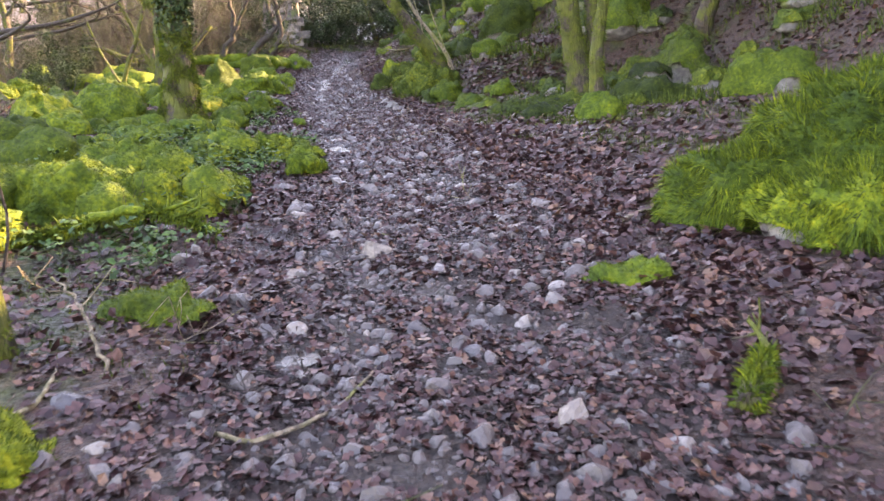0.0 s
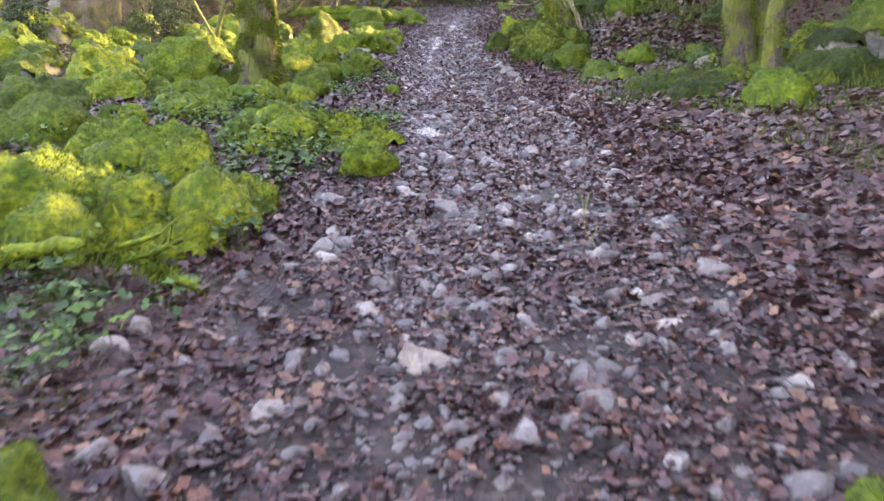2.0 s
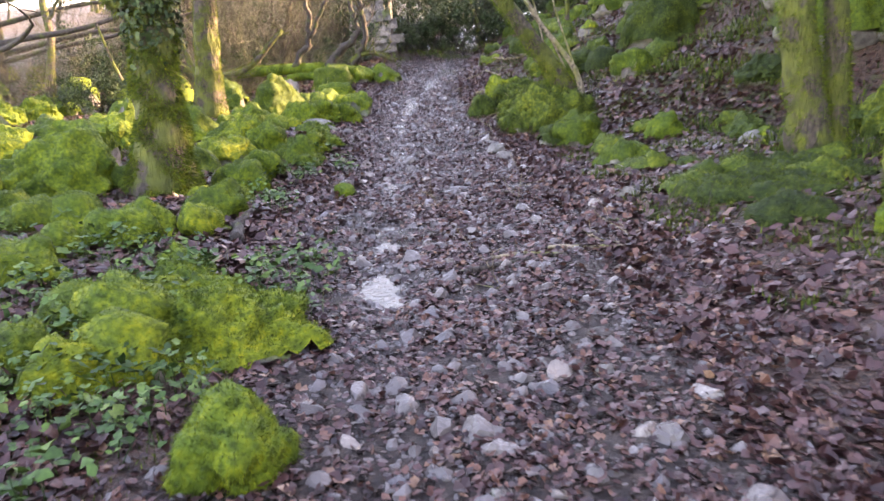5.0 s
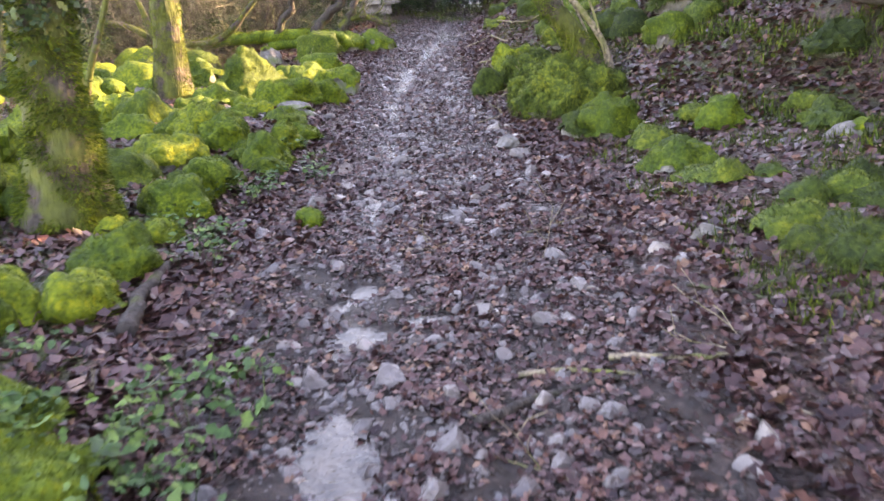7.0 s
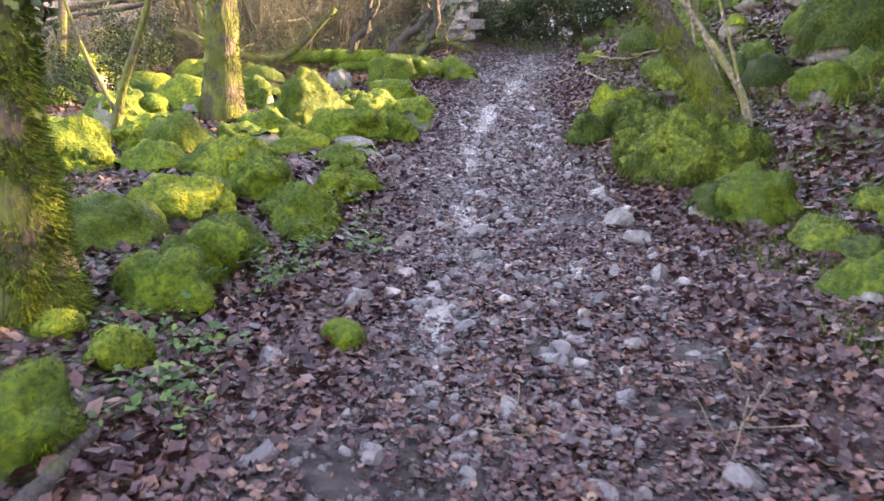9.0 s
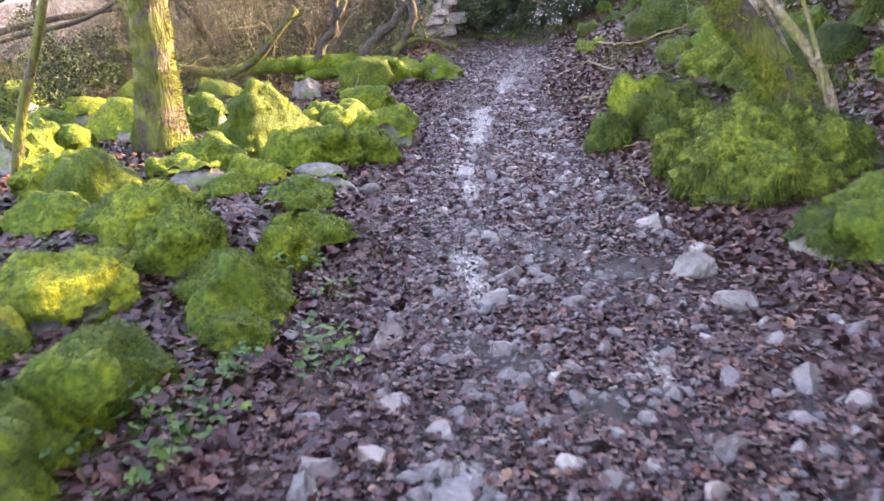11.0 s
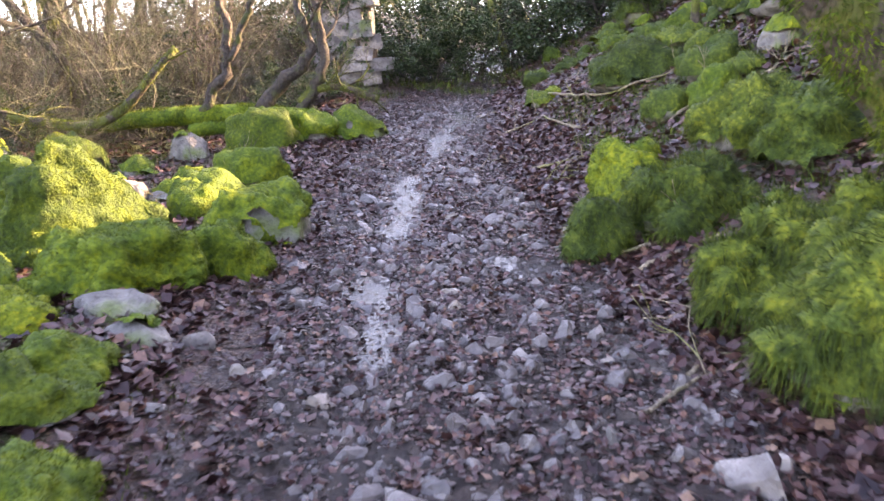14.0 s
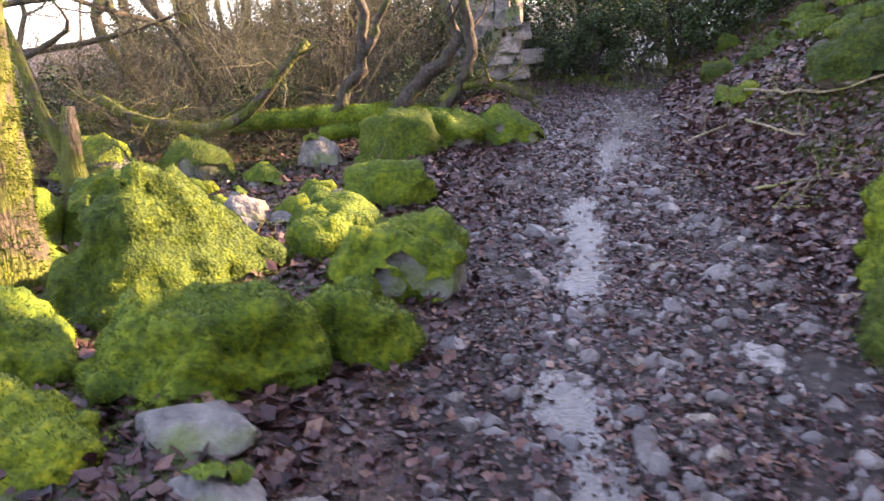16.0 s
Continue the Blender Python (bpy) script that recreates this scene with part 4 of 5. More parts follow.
def fallen_tree():
    """A toppled tree with mossy trunks on the ground and dark limbs still reaching up."""
    rng = np.random.default_rng(77)
    ob = base("fallen_tree", -5.8, 27.3, put_z(-5.8, 27.3), "toppled mossy tree with dark twisted limbs reaching up", "fallen tree")
    origin = np.array([-5.8, 27.3, put_z(-5.8, 27.3)])
    y = 27.3
    logs = [[(-9.4, 27.9, 1.40, 0.13), (-7.9, 27.5, 1.50, 0.15), (-6.9, y, 1.50, 0.145), (-5.8, y, 1.46, 0.14), (-5.0, 27.1, 1.35, 0.13)], [(-7.0, 27.0, 1.28, 0.11), (-6.4, 27.0, 1.30, 0.11), (-5.7, 27.0, 1.34, 0.105)]]
    dark = [[(-5.9, y, 1.50, 0.10), (-5.5, y, 1.98, 0.078), (-5.04, y, 2.32, 0.06), (-5.15, y, 3.1, 0.045), (-5.4, y, 4.2, 0.03)], [(-5.4, y, 1.4, 0.06), (-4.9, y, 1.95, 0.058), (-4.86, y, 2.43, 0.055), (-4.9, y, 3.1, 0.05), (-5.2, y, 4.0, 0.03)],
            [(-6.9, y, 1.5, 0.07), (-6.36, y, 2.27, 0.06), (-6.40, y, 3.17, 0.05), (-6.6, y, 4.3, 0.03)], [(-6.36, y, 2.27, 0.04), (-5.92, y, 3.14, 0.035), (-5.7, y, 4.0, 0.025)]]
    mossy = [[(-11.3, y, 2.1, 0.07), (-10.39, 26.8, 2.01, 0.075), (-9.87, 26.6, 1.70, 0.075), (-9.12, 26.5, 1.53, 0.075), (-8.2, 26.4, 1.40, 0.075), (-7.55, 26.4, 1.76, 0.07), (-7.25, 26.5, 2.2, 0.06), (-6.9, 26.6, 2.5, 0.05)], [(-5.3, y, 1.6, 0.07), (-5.08, y, 1.79, 0.06), (-4.65, y, 1.81, 0.058), (-4.07, y, 1.57, 0.05)]]
    green = Soup()
    for name, lines, bark, moss in (("log", logs, LUSH, 7000), ("limb", dark, DARK_BARK, 300), ("mossy_limb", mossy, BARK, 6000)):
        for k, line in enumerate(lines):
            soup = Soup()
            p, r = trunk_line(line, 20)
            if name == "limb":
                r, p = r * 1.35, p + rng.normal(size=p.shape) * np.array([0.035, 0.02, 0.02])
            v, t = tube(soup, p - origin, r, 10, 0.25, 70 + k)
            fuzz(green, v, t, moss, 0.025, rng, (0, 0, 1), -0.3)
            if name != "log":
                for _ in range(5):
                    j = rng.integers(6, len(p) - 1)
                    grow(soup, p[j] - origin, (p[j + 1] - p[j]) / np.linalg.norm(p[j + 1] - p[j]) + rng.normal(size=3) * 0.6, rng.uniform(0.4, 1.0), r[j] * 0.4, 2, rng)
            part(name, soup, bark, ob)
    part("moss", green, MOSS, ob, smooth=False)


fallen_tree()
tree("dark leaning trunk in the thicket", [[(-9.9, 29.6, 1.1, 0.10), (-10.3, 29.6, 2.4, 0.095), (-10.95, 29.6, 3.2, 0.09), (-11.7, 29.6, 4.1, 0.08), (-12.7, 29.6, 5.4, 0.06)]], 421, bark=DARK_BARK, moss=900, crown=2)
tree("slim mossy tree high on the slope", [[(0.42, 26.0, 1.9, 0.06), (0.45, 26.0, 2.6, 0.05), (0.40, 26.0, 3.3, 0.045), (0.2, 26.1, 5.0, 0.03)]], 422, moss=1500, crown=2, sides=8)
tree("young mossy tree where the trail bends away", [[(-2.2, 34.0, 1.7, 0.10), (-2.35, 34.0, 2.6, 0.09), (-2.6, 34.0, 3.4, 0.08), (-2.5, 34.2, 5.0, 0.05)]], 423, moss=900, crown=2, sides=8)
tree("old oak with low spreading limbs over the boulders", [[(-13.5, 21.5, 0.8, 0.22), (-13.3, 21.4, 1.9, 0.19), (-13.2, 21.2, 3.2, 0.17), (-13.4, 21.0, 5.5, 0.12)]], 424, bark=DARK_BARK, moss=700, crown=2, sides=10,
     limbs=[[(-13.3, 21.4, 1.9, 0.09), (-11.0, 21.3, 2.4, 0.07), (-9.2, 21.2, 2.5, 0.055), (-8.0, 21.0, 2.8, 0.035)], [(-13.2, 21.2, 2.7, 0.08), (-11.0, 21.2, 3.2, 0.06), (-8.8, 21.3, 3.3, 0.045), (-7.6, 21.5, 3.7, 0.03)], [(-13.3, 21.4, 1.7, 0.07), (-11.2, 20.6, 2.1, 0.06), (-9.8, 19.8, 2.2, 0.05), (-8.9, 19.0, 2.5, 0.03)]])

oak = next(o for o in bpy.data.objects if o.get("label", "").startswith("old oak"))
for x, y, turn in ((-15.5, 27.0, 20), (-12.5, 33.5, 300), (-17.0, 16.0, 60)):
    copy_thing(oak, pose(x, y, put_z(x, y), 0, 0, turn))

# ---- woodland beyond ----


def wild_tree(seed, tall, radius, bark, lean=0.2, depth=3):
    """A bare woodland tree, built once and repeated."""
    rng = np.random.default_rng(seed)
    ob = base("woodland_tree", 0, 0, 0, "bare winter tree with mossy trunk in the wood", "tree", "trees of the wood")
    a = rng.uniform(0, 6.28)
    top = np.array([math.cos(a) * lean * tall, math.sin(a) * lean * tall, tall])
    wob = rng.normal(size=(4, 2)) * 0.07 * tall
    line = [(0, 0, -0.25, radius * 1.5), (top[0] * 0.08, top[1] * 0.1, tall * 0.10, radius)] + [(top[0] * f + wob[j][0], top[1] * f + wob[j][1], tall * f, radius * (1.05 - 0.6 * f)) for j, f in enumerate((0.28, 0.48, 0.7, 1.0))]
    soup = Soup()
    p, r = trunk_line(line, 14)
    tube(soup, p, r, 9, 0.2, seed)
    part("trunk", soup, bark, ob)
    tops = Soup()
    for _ in range(6):
        k = rng.integers(5, len(p))
        way = np.array([rng.normal(), rng.normal(), rng.uniform(0.1, 0.9)])
        grow(tops, p[k], way, tall * rng.uniform(0.25, 0.45), r[k] * 0.6, depth, rng)
    part("crown", tops, TWIG, ob, "fine bare twigs")
    return ob


def wild_shrub(seed, tall, stems, bark, droop=0.02):
    """A tangle of thin stems."""
    rng = np.random.default_rng(seed)
    ob = base("shrub", 0, 0, 0, "leafless tangle of thin brown stems", "shrub", "thicket at the wood's edge")
    for _ in range(stems):
        soup = Soup()
        a, s = rng.uniform(0, 6.28), rng.uniform(0, 0.6)
        grow(soup, (math.cos(a) * s, math.sin(a) * s, -0.1), (math.cos(a) * 0.8 + rng.normal() * 0.4, math.sin(a) * 0.8 + rng.normal() * 0.4, 0.9), tall * rng.uniform(0.5, 1.0), rng.uniform(0.007, 0.015), 3, rng, droop, 0.95)
        part("stem", soup, bark, ob)
    return ob


def evergreen(seed, w, h, count):
    """A dark evergreen bush of many small leaves on hidden stems."""
    rng = np.random.default_rng(seed)
    ob = base("evergreen_bush", 0, 0, 0, "dark evergreen bush of ivy and holly leaves", "bush", "evergreen bushes")
    for _ in range(5):
        wood = Soup()
        grow(wood, (rng.normal() * 0.2, rng.normal() * 0.2, -0.1), (rng.normal() * 0.5, rng.normal() * 0.5, 1), h * 0.8, 0.03, 2, rng)
        part("stem", wood, DARK_BARK, ob)
    leafy = Soup()
    centres = rng.normal(size=(26, 3)) * np.array([w * 0.33, w * 0.33, h * 0.24]) + np.array([0, 0, h * 0.48])
    q = centres[rng.integers(0, 26, count)] + rng.normal(size=(count, 3)) * 0.16
    q = q[q[:, 2] > 0.0]
    leaves_at(leafy, q, rng.normal(size=q.shape) * 0.6 + np.array([0, 0, 0.9]), 0.068, rng, True)
    part("foliage", leafy, IVY, ob)
    return ob


def repeat(made, places):
    for k, (x, y, turn, size) in enumerate(places):
        if x > 5.5 and 26 < y < 31.5:
            x += 9
        if made.name.startswith("shrub") and -7.4 < x < -3.8 and y < 33.5:
            x -= 4.5
        m = pose(x, y, put_z(x, y), 0, 0, turn)
        if k == 0:
            made.scale = (1, 1, 1)
            made.matrix_world = m @ Matrix.Diagonal((size, size, size, 1))
        else:
            ob = copy_thing(made, m)
            ob.scale = (size, size, size)


rng = np.random.default_rng(31)


def places(count, x0, x1, y0, y1, s0=0.8, s1=1.2, clear=2.2):
    out = []
    while len(out) < count:
        x, y = rng.uniform(x0, x1), rng.uniform(y0, y1)
        if abs(x - path_x(y)) > clear or y > 42:
            out.append((x, y, rng.uniform(0, 360), rng.uniform(s0, s1)))
    return out


far = [wild_tree(500 + k, (5.5, 7.0, 6.0, 8.0)[k], (0.09, 0.13, 0.08, 0.15)[k], (DARK_BARK, BARK, DARK_BARK, BARK)[k], (0.25, 0.12, 0.3, 0.15)[k]) for k in range(4)]
for k, ob in enumerate(far):
    # the x 7.5 to 13 trees are added, mostly out of view, to break the sun
    repeat(ob, places(4, -20, -7.5, 31, 48) + places(3, -7, 8, 37, 50, clear=3.0) + places(4, 4.5, 14, 16, 36) + places(4, 7.5, 13, 4, 16) + places(2, -24, -14, 16, 28) + places(9, -42, 14, 52, 95))
shrubs = [wild_shrub(520 + k, (2.6, 3.2, 2.2)[k], (9, 8, 9)[k], (TWIG, TWIG, DARK_BARK)[k], (0.02, 0.06, 0.0)[k]) for k in range(3)]
for ob in shrubs:
    repeat(ob, places(10, -17, -6.2, 29.2, 36, 0.5, 1.15) + places(5, -17, -10.5, 20, 29, 0.4, 0.9) + places(4, -14, 6, 35.5, 40, clear=2.6) + places(4, 2.0, 9, 29, 36) + places(5, -15, -7.5, 28.2, 31, 0.8, 1.3) + places(2, -11, -8.0, 22, 27, 0.3, 0.5) + places(2, 3.6, 5.8, 16.5, 21.5, 0.4, 0.6) + places(5, 4.0, 8.0, 13, 22, 0.3, 0.5))
hill = [(4.3, 19.0), (5.2, 22.2), (3.9, 23.8), (5.8, 17.4), (6.4, 20.4), (4.9, 25.0), (6.8, 24.2), (5.0, 15.6), (6.6, 13.4), (4.6, 17.6), (-9.5, 33.0), (-12.0, 30.5), (-8.0, 37.0), (-14.0, 36.0), (-11.0, 40.5), (-6.8, 39.0), (-16.0, 32.0), (-13.0, 25.5)]
for k, (x, y) in enumerate(hill):
    copy_thing(far[k % 4], pose(x, y, put_z(x, y), 0, 0, 67 * k)).scale = (0.85,) * 3
bushes = [evergreen(540 + k, (2.2, 3.0)[k], (1.7, 2.3)[k], (5000, 6800)[k]) for k in range(2)]
repeat(bushes[0], [(-2.9, 33.6, 20, 0.95), (-1.2, 35.2, 120, 0.9), (-9.6, 33.0, 60, 1.0), (-15, 35, 10, 1.2), (1.5, 37.5, 40, 0.9), (-8.0, 36, 90, 1.1), (-13.5, 29.0, 310, 0.9), (-11.8, 26.5, 45, 0.7), (-10.6, 23.8, 160, 0.6), (-12.4, 19.5, 260, 0.7), (-9.0, 29.2, 190, 0.6), (-6.2, 30.2, 300, 0.5), (-9.8, 27.4, 15, 0.45), (-8.8, 24.6, 110, 0.3), (-10.2, 21.6, 250, 0.4)])
# bushes from x 7.2 to 10.5 are added on the unseen crest as sun blockers
repeat(bushes[1], [(-3.6, 35.2, 250, 1.0), (-7.2, 34.5, 75, 0.8), (-11.5, 38, 140, 1.1), (3.6, 33.5, 210, 0.7), (0.2, 36.6, 15, 1.0), (-2.2, 36.8, 95, 1.1), (-5.4, 37.5, 180, 1.2), (-9.5, 41, 30, 1.3), (2.6, 40, 70, 1.3), (-0.5, 40.5, 300, 1.4), (-4.0, 41.5, 220, 1.4), (-1.9, 33.9, 33, 0.7), (-0.2, 34.6, 140, 0.75), (1.3, 33.2, 280, 0.6), (0.6, 31.6, 100, 0.4)] + [(x, y, 37 * x, size) for x, y, size in ((7.5, 7.2, 1.1), (8.6, 9.6, 0.8), (7.9, 12.6, 0.62), (8.4, 16.5, 0.9), (10.5, 18.5, 1.0), (8.8, 5.0, 1.1), (8.0, 2.2, 1.1), (8.8, 18.2, 1.0), (9.4, 14.5, 0.62), (7.6, 22.3, 1.1), (7.2, 20.3, 1.1), (8.0, 25.0, 1.1), (9.0, 23.6, 1.1), (-4.7, 33.3, 0.62), (-3.9, 33.0, 0.55))])



def shade_tree(seed, tall, low):
    """An added ridge tree: clear trunk, unseen ivy crown that blocks the sun."""
    rng = np.random.default_rng(seed)
    ob = base("ivy_clad_tree", 0, 0, 0, "tree added on the ridge, its unseen ivy crown blocking the sun", "tree", "ivy-clad trees of the ridge")
    p, r = trunk_line([(0, 0, -0.3, 0.24), (0.1, 0.05, 1.5, 0.19), (0.0, 0.2, low + 1, 0.16), (0.15, 0.1, tall * 0.8, 0.09)], 14)
    soup = Soup()
    tube(soup, p, r, 9, 0.2, seed)
    part("trunk", soup, BARK, ob)
    tops, leafy = Soup(), Soup()
    for _ in range(8):
        k = rng.integers(7, len(p))
        grow(tops, p[k], (rng.normal(), rng.normal(), rng.uniform(0.2, 0.9)), tall * 0.28, r[k] * 0.55, 2, rng)
    part("crown", tops, TWIG, ob)
    centres = np.stack([rng.normal(size=34) * 1.25, rng.normal(size=34) * 1.25, rng.uniform(low, tall, 34)], 1)
    q = centres[rng.integers(0, 34, 9000)] + rng.normal(size=(9000, 3)) * 0.42
    leaves_at(leafy, q, rng.normal(size=q.shape) * 0.6 + np.array([0, 0, 0.9]), 0.13, rng, True)
    part("ivy", leafy, IVY, ob, "unseen ivy foliage added to block the sun")
    return ob


# crowns added above the view to keep the sun off the western shelf
repeat(shade_tree(560, 9.5, 3.6), [(11.6, 19.5, 0, 1.0), (13.0, 22.5, 80, 1.05), (11.4, 25.5, 150, 1.0), (13.8, 36.4, 20, 1.1), (15.5, 26.2, 310, 1.1), (16.0, 20.0, 45, 1.1)])
repeat(shade_tree(561, 11.5, 5.4), [(14.6, 31.6, 0, 1.0), (12.6, 33.8, 120, 1.0), (14.2, 28.4, 230, 1.0)])

# ---- ruined wall at the head of the trail ----


def ruined_wall():
    rng = np.random.default_rng(90)
    z0 = put_z(-5.75, 32.6)
    ob = base("ruined_wall", -5.75, 32.6, z0, "end of a ruined drystone wall with pale mossy stones", "stone wall")
    core = Soup()
    v, t = rock_shape(1.25, 0.62, 1.7, 91, tuple((a, 0.6) for a in ((1, 0, 0), (-1, 0, 0), (0, -1, 0), (0, 1, 0), (0, 0, 1))), level=3)
    core.add(v + np.array([0.05, 0.12, 0.0]), t)
    part("core", core, ROCK, ob)
    level, k = -0.05, 0
    while level < 1.62:
        tall = rng.uniform(0.22, 0.42)
        x = -0.68 + rng.uniform(0, 0.1)
        while x < 0.62 - level * 0.1:
            wide = rng.uniform(0.26, 0.6)
            v, t = rock_shape(wide * 1.02, 0.45, tall * 0.64, 700 + k, tuple((a, 0.52) for a in ((1, 0.1, 0), (-1, 0, 0.1), (0.1, -1, 0), (0, 1, 0), (0, 0.1, 1), (0.1, 0, -1))), level=3, rough=0.07)
            v[:, 2] = np.where(v[:, 2] < 0, v[:, 2] / 0.45, v[:, 2])
            s = Soup()
            s.add(v, t)
            b = part("stone", s, STONE if k % 4 else ROCK, ob, smooth=False)
            b.matrix_local = pose(x + wide / 2, -0.22 + rng.normal() * 0.03, level + tall * 0.5, rng.normal() * 4, rng.normal() * 4, rng.normal() * 6)
            x += wide
            k += 1
        level += tall * 0.95
    green = Soup()
    p = np.stack([rng.uniform(-0.7, 0.65, 2600), rng.uniform(-0.45, 0.3, 2600), rng.uniform(0.2, 1.75, 2600)], 1)
    patch = lumps(p, 2.6, 5) > 0.12
    p = p[patch]
    p[:, 1] = -0.44 + rng.normal(size=len(p)) * 0.03
    top = np.stack([rng.uniform(-0.65, 0.5, 1500), rng.uniform(-0.45, 0.3, 1500), np.full(1500, 1.72)], 1) + rng.normal(size=(1500, 3)) * 0.05
    leafy = np.concatenate([p, top])
    leaves_at(green, leafy, rng.normal(size=leafy.shape) * 0.5 + np.array([0, -0.8, 0.6]), 0.07, rng)
    part("ivy", green, IVY, ob, "ivy and moss hanging over the stones")


ruined_wall()

# ---- standing water in the ruts ----


def puddle(which, y0, y1, low, wide, label):
    """A strip of water lying in a rut; the ground's unevenness makes its shore."""
    ys, us = np.arange(y0, y1, 0.06), np.linspace(-wide, wide, 9)
    gy, gu = np.meshgrid(ys, us, indexing="ij")
    gx = path_x(gy) + which(gy) + gu
    ends = np.maximum(1 - np.minimum(gy - y0, y1 - gy) / 0.7, 0)
    gz = np.interp(gy, RISE_Y, RISE_Z) - low - 0.05 * ends ** 2
    v = np.stack([gx, gy, gz], -1).reshape(-1, 3)
    i = (np.arange(len(ys) - 1)[:, None] * 9 + np.arange(8)).ravel()
    soup = Soup()
    soup.add(v, np.concatenate([np.stack([i, i + 1, i + 10], 1), np.stack([i, i + 10, i + 9], 1)]))
    tagged(part("puddle", soup, WATER), label, "puddle", "puddles in the ruts")


for y0, y1, low in ((1.6, 3.3, 0.046), (4.6, 8.0, 0.050), (9.2, 12.2, 0.046), (13.4, 14.8, 0.046), (15.6, 17.6, 0.032), (17.9, 20.4, 0.026), (20.6, 24.2, 0.021), (24.4, 29.5, 0.022)):
    puddle(rut_west, y0, y1, low, 0.34, "shallow muddy water lying in the trail's rut")
for y0, y1, low in ((14.2, 16.2, 0.036), (16.8, 18.6, 0.044), (19.2, 21.0, 0.042), (21.6, 24.5, 0.040)):
    puddle(rut_east, y0, y1, low, 0.26, "thin film of water in the lesser rut")


def pool(bx, by, w, d):
    """A small puddle filling one hollow; its shore is where the mud rises through it."""
    a = np.linspace(0, 2 * np.pi, 20, endpoint=False)
    rim = np.stack([bx + 1.15 * w * np.cos(a), by + 1.15 * d * np.sin(a)], 1)
    level = put_z(bx, by) + 0.014
    v = np.concatenate([[(bx, by, level)], np.column_stack([rim, np.full(20, level)])])
    soup = Soup()
    soup.add(v, [(0, k + 1, (k + 1) % 20 + 1) for k in range(20)])
    tagged(part("puddle", soup, WATER), "small puddle of muddy water between the stones", "puddle", "puddles in the ruts")


for basin in BASINS:
    pool(*basin)

# ---- stones of the trail ----


def stone(x, y, w, seed, flat=0.45, mossy=False, sink=0.35):
    rng = np.random.default_rng(seed)
    h = w * flat * rng.uniform(0.8, 1.2)
    v, t = rock_shape(w, w * rng.uniform(0.55, 0.95), h, seed, level=3, rough=0.12, low=0.42, high=0.82)
    s = Soup()
    s.add(v, t)
    ob = new("stone", s.mesh("stone", ROCK if mossy else STONE, False))
    ob.matrix_world = pose(x, y, put_z(x, y) - h * sink * 0.4, rng.normal() * 7, rng.normal() * 7, rng.uniform(0, 360))
    return tagged(ob, "mossy stone set in the muddy trail" if mossy else "pale grey angular stone half sunk in mud and leaves", "stone", "stones of the trail")


KNOWN = [(-0.67, 15.94, 0.29), (-2.13, 17.27, 0.20), (-1.02, 17.38, 0.27), (-2.40, 15.43, 0.28), (-1.97, 14.58, 0.13), (-1.90, 14.30, 0.16), (-2.33, 14.18, 0.22), (-2.17, 14.32, 0.12), (-1.55, 15.00, 0.10), (-1.81, 15.37, 0.16),
         (-1.18, 14.30, 0.11), (-0.26, 15.59, 0.11), (-0.58, 15.40, 0.13), (-0.62, 14.64, 0.12), (-0.99, 14.21, 0.16), (-1.88, 16.45, 0.19), (-1.80, 16.28, 0.09), (-0.75, 16.85, 0.20), (-0.89, 17.52, 0.16), (-1.41, 18.79, 0.12), (-1.95, 16.10, 0.19)]
KNOWN_NEAR = [(0.34, 10.30, 0.14), (-0.79, 10.61, 0.13), (0.24, 10.08, 0.13), (-0.35, 10.15, 0.11), (0.24, 12.05, 0.16), (0.45, 7.82, 0.16), (-0.11, 8.83, 0.15), (-0.87, 7.39, 0.15), (-0.57, 7.17, 0.17), (-1.08, 6.53, 0.15),
              (-0.05, 6.54, 0.09), (-0.15, 6.67, 0.10), (-1.06, 6.40, 0.16), (0.75, 5.99, 0.18), (-0.64, 3.89, 0.13), (0.42, 3.88, 0.14), (1.24, 4.61, 0.12), (-1.51, 5.32, 0.15), (0.48, 2.89, 0.20), (-1.06, 2.65, 0.12), (-1.21, 4.46, 0.15), (-1.01, 4.36, 0.16)]
KNOWN_FAR = [(-3.11, 18.36, 0.12), (-3.42, 18.69, 0.20), (-1.93, 18.05, 0.12), (-3.08, 19.43, 0.11), (-2.36, 19.20, 0.14), (-2.39, 21.46, 0.15), (0.37, 12.21, 0.13), (-1.26, 11.23, 0.16), (-0.73, 11.54, 0.15), (0.02, 11.42, 0.11), (-1.84, 11.21, 0.10), (-2.06, 11.53, 0.11)]
KNOWN_MORE = [(-2.62, 18.1, 0.13), (-2.94, 18.35, 0.13), (-3.3, 17.94, 0.11), (-2.15, 19.29, 0.12), (-2.51, 14.55, 0.14), (-2.21, 14.7, 0.13), (-1.19, 14.64, 0.1), (-0.55, 14.95, 0.22), (-0.41, 14.75, 0.12), (-0.38, 11.4, 0.11), (-1.05, 10.78, 0.19),
              (-1.66, 11.17, 0.09), (-0.43, 10.55, 0.12), (0.26, 12.45, 0.19), (-1.43, 10.84, 0.18), (-0.91, 7.13, 0.1), (-1.26, 7.19, 0.19), (-0.95, 8.63, 0.14), (-0.2, 6.96, 0.11), (-0.36, 5.13, 0.25), (-1.04, 6.23, 0.2), (-0.66, 5.54, 0.14), (-0.8, 3.37, 0.17), (-1.54, 5.14, 0.15), (-2.54, 22.89, 0.14), (-1.99, 21.5, 0.14), (-2.31, 23.02, 0.18)]
for k, (x, y, w) in enumerate(KNOWN + KNOWN_NEAR + KNOWN_FAR + KNOWN_MORE):
    stone(x, y, w * 1.08, 800 + k, 0.38)
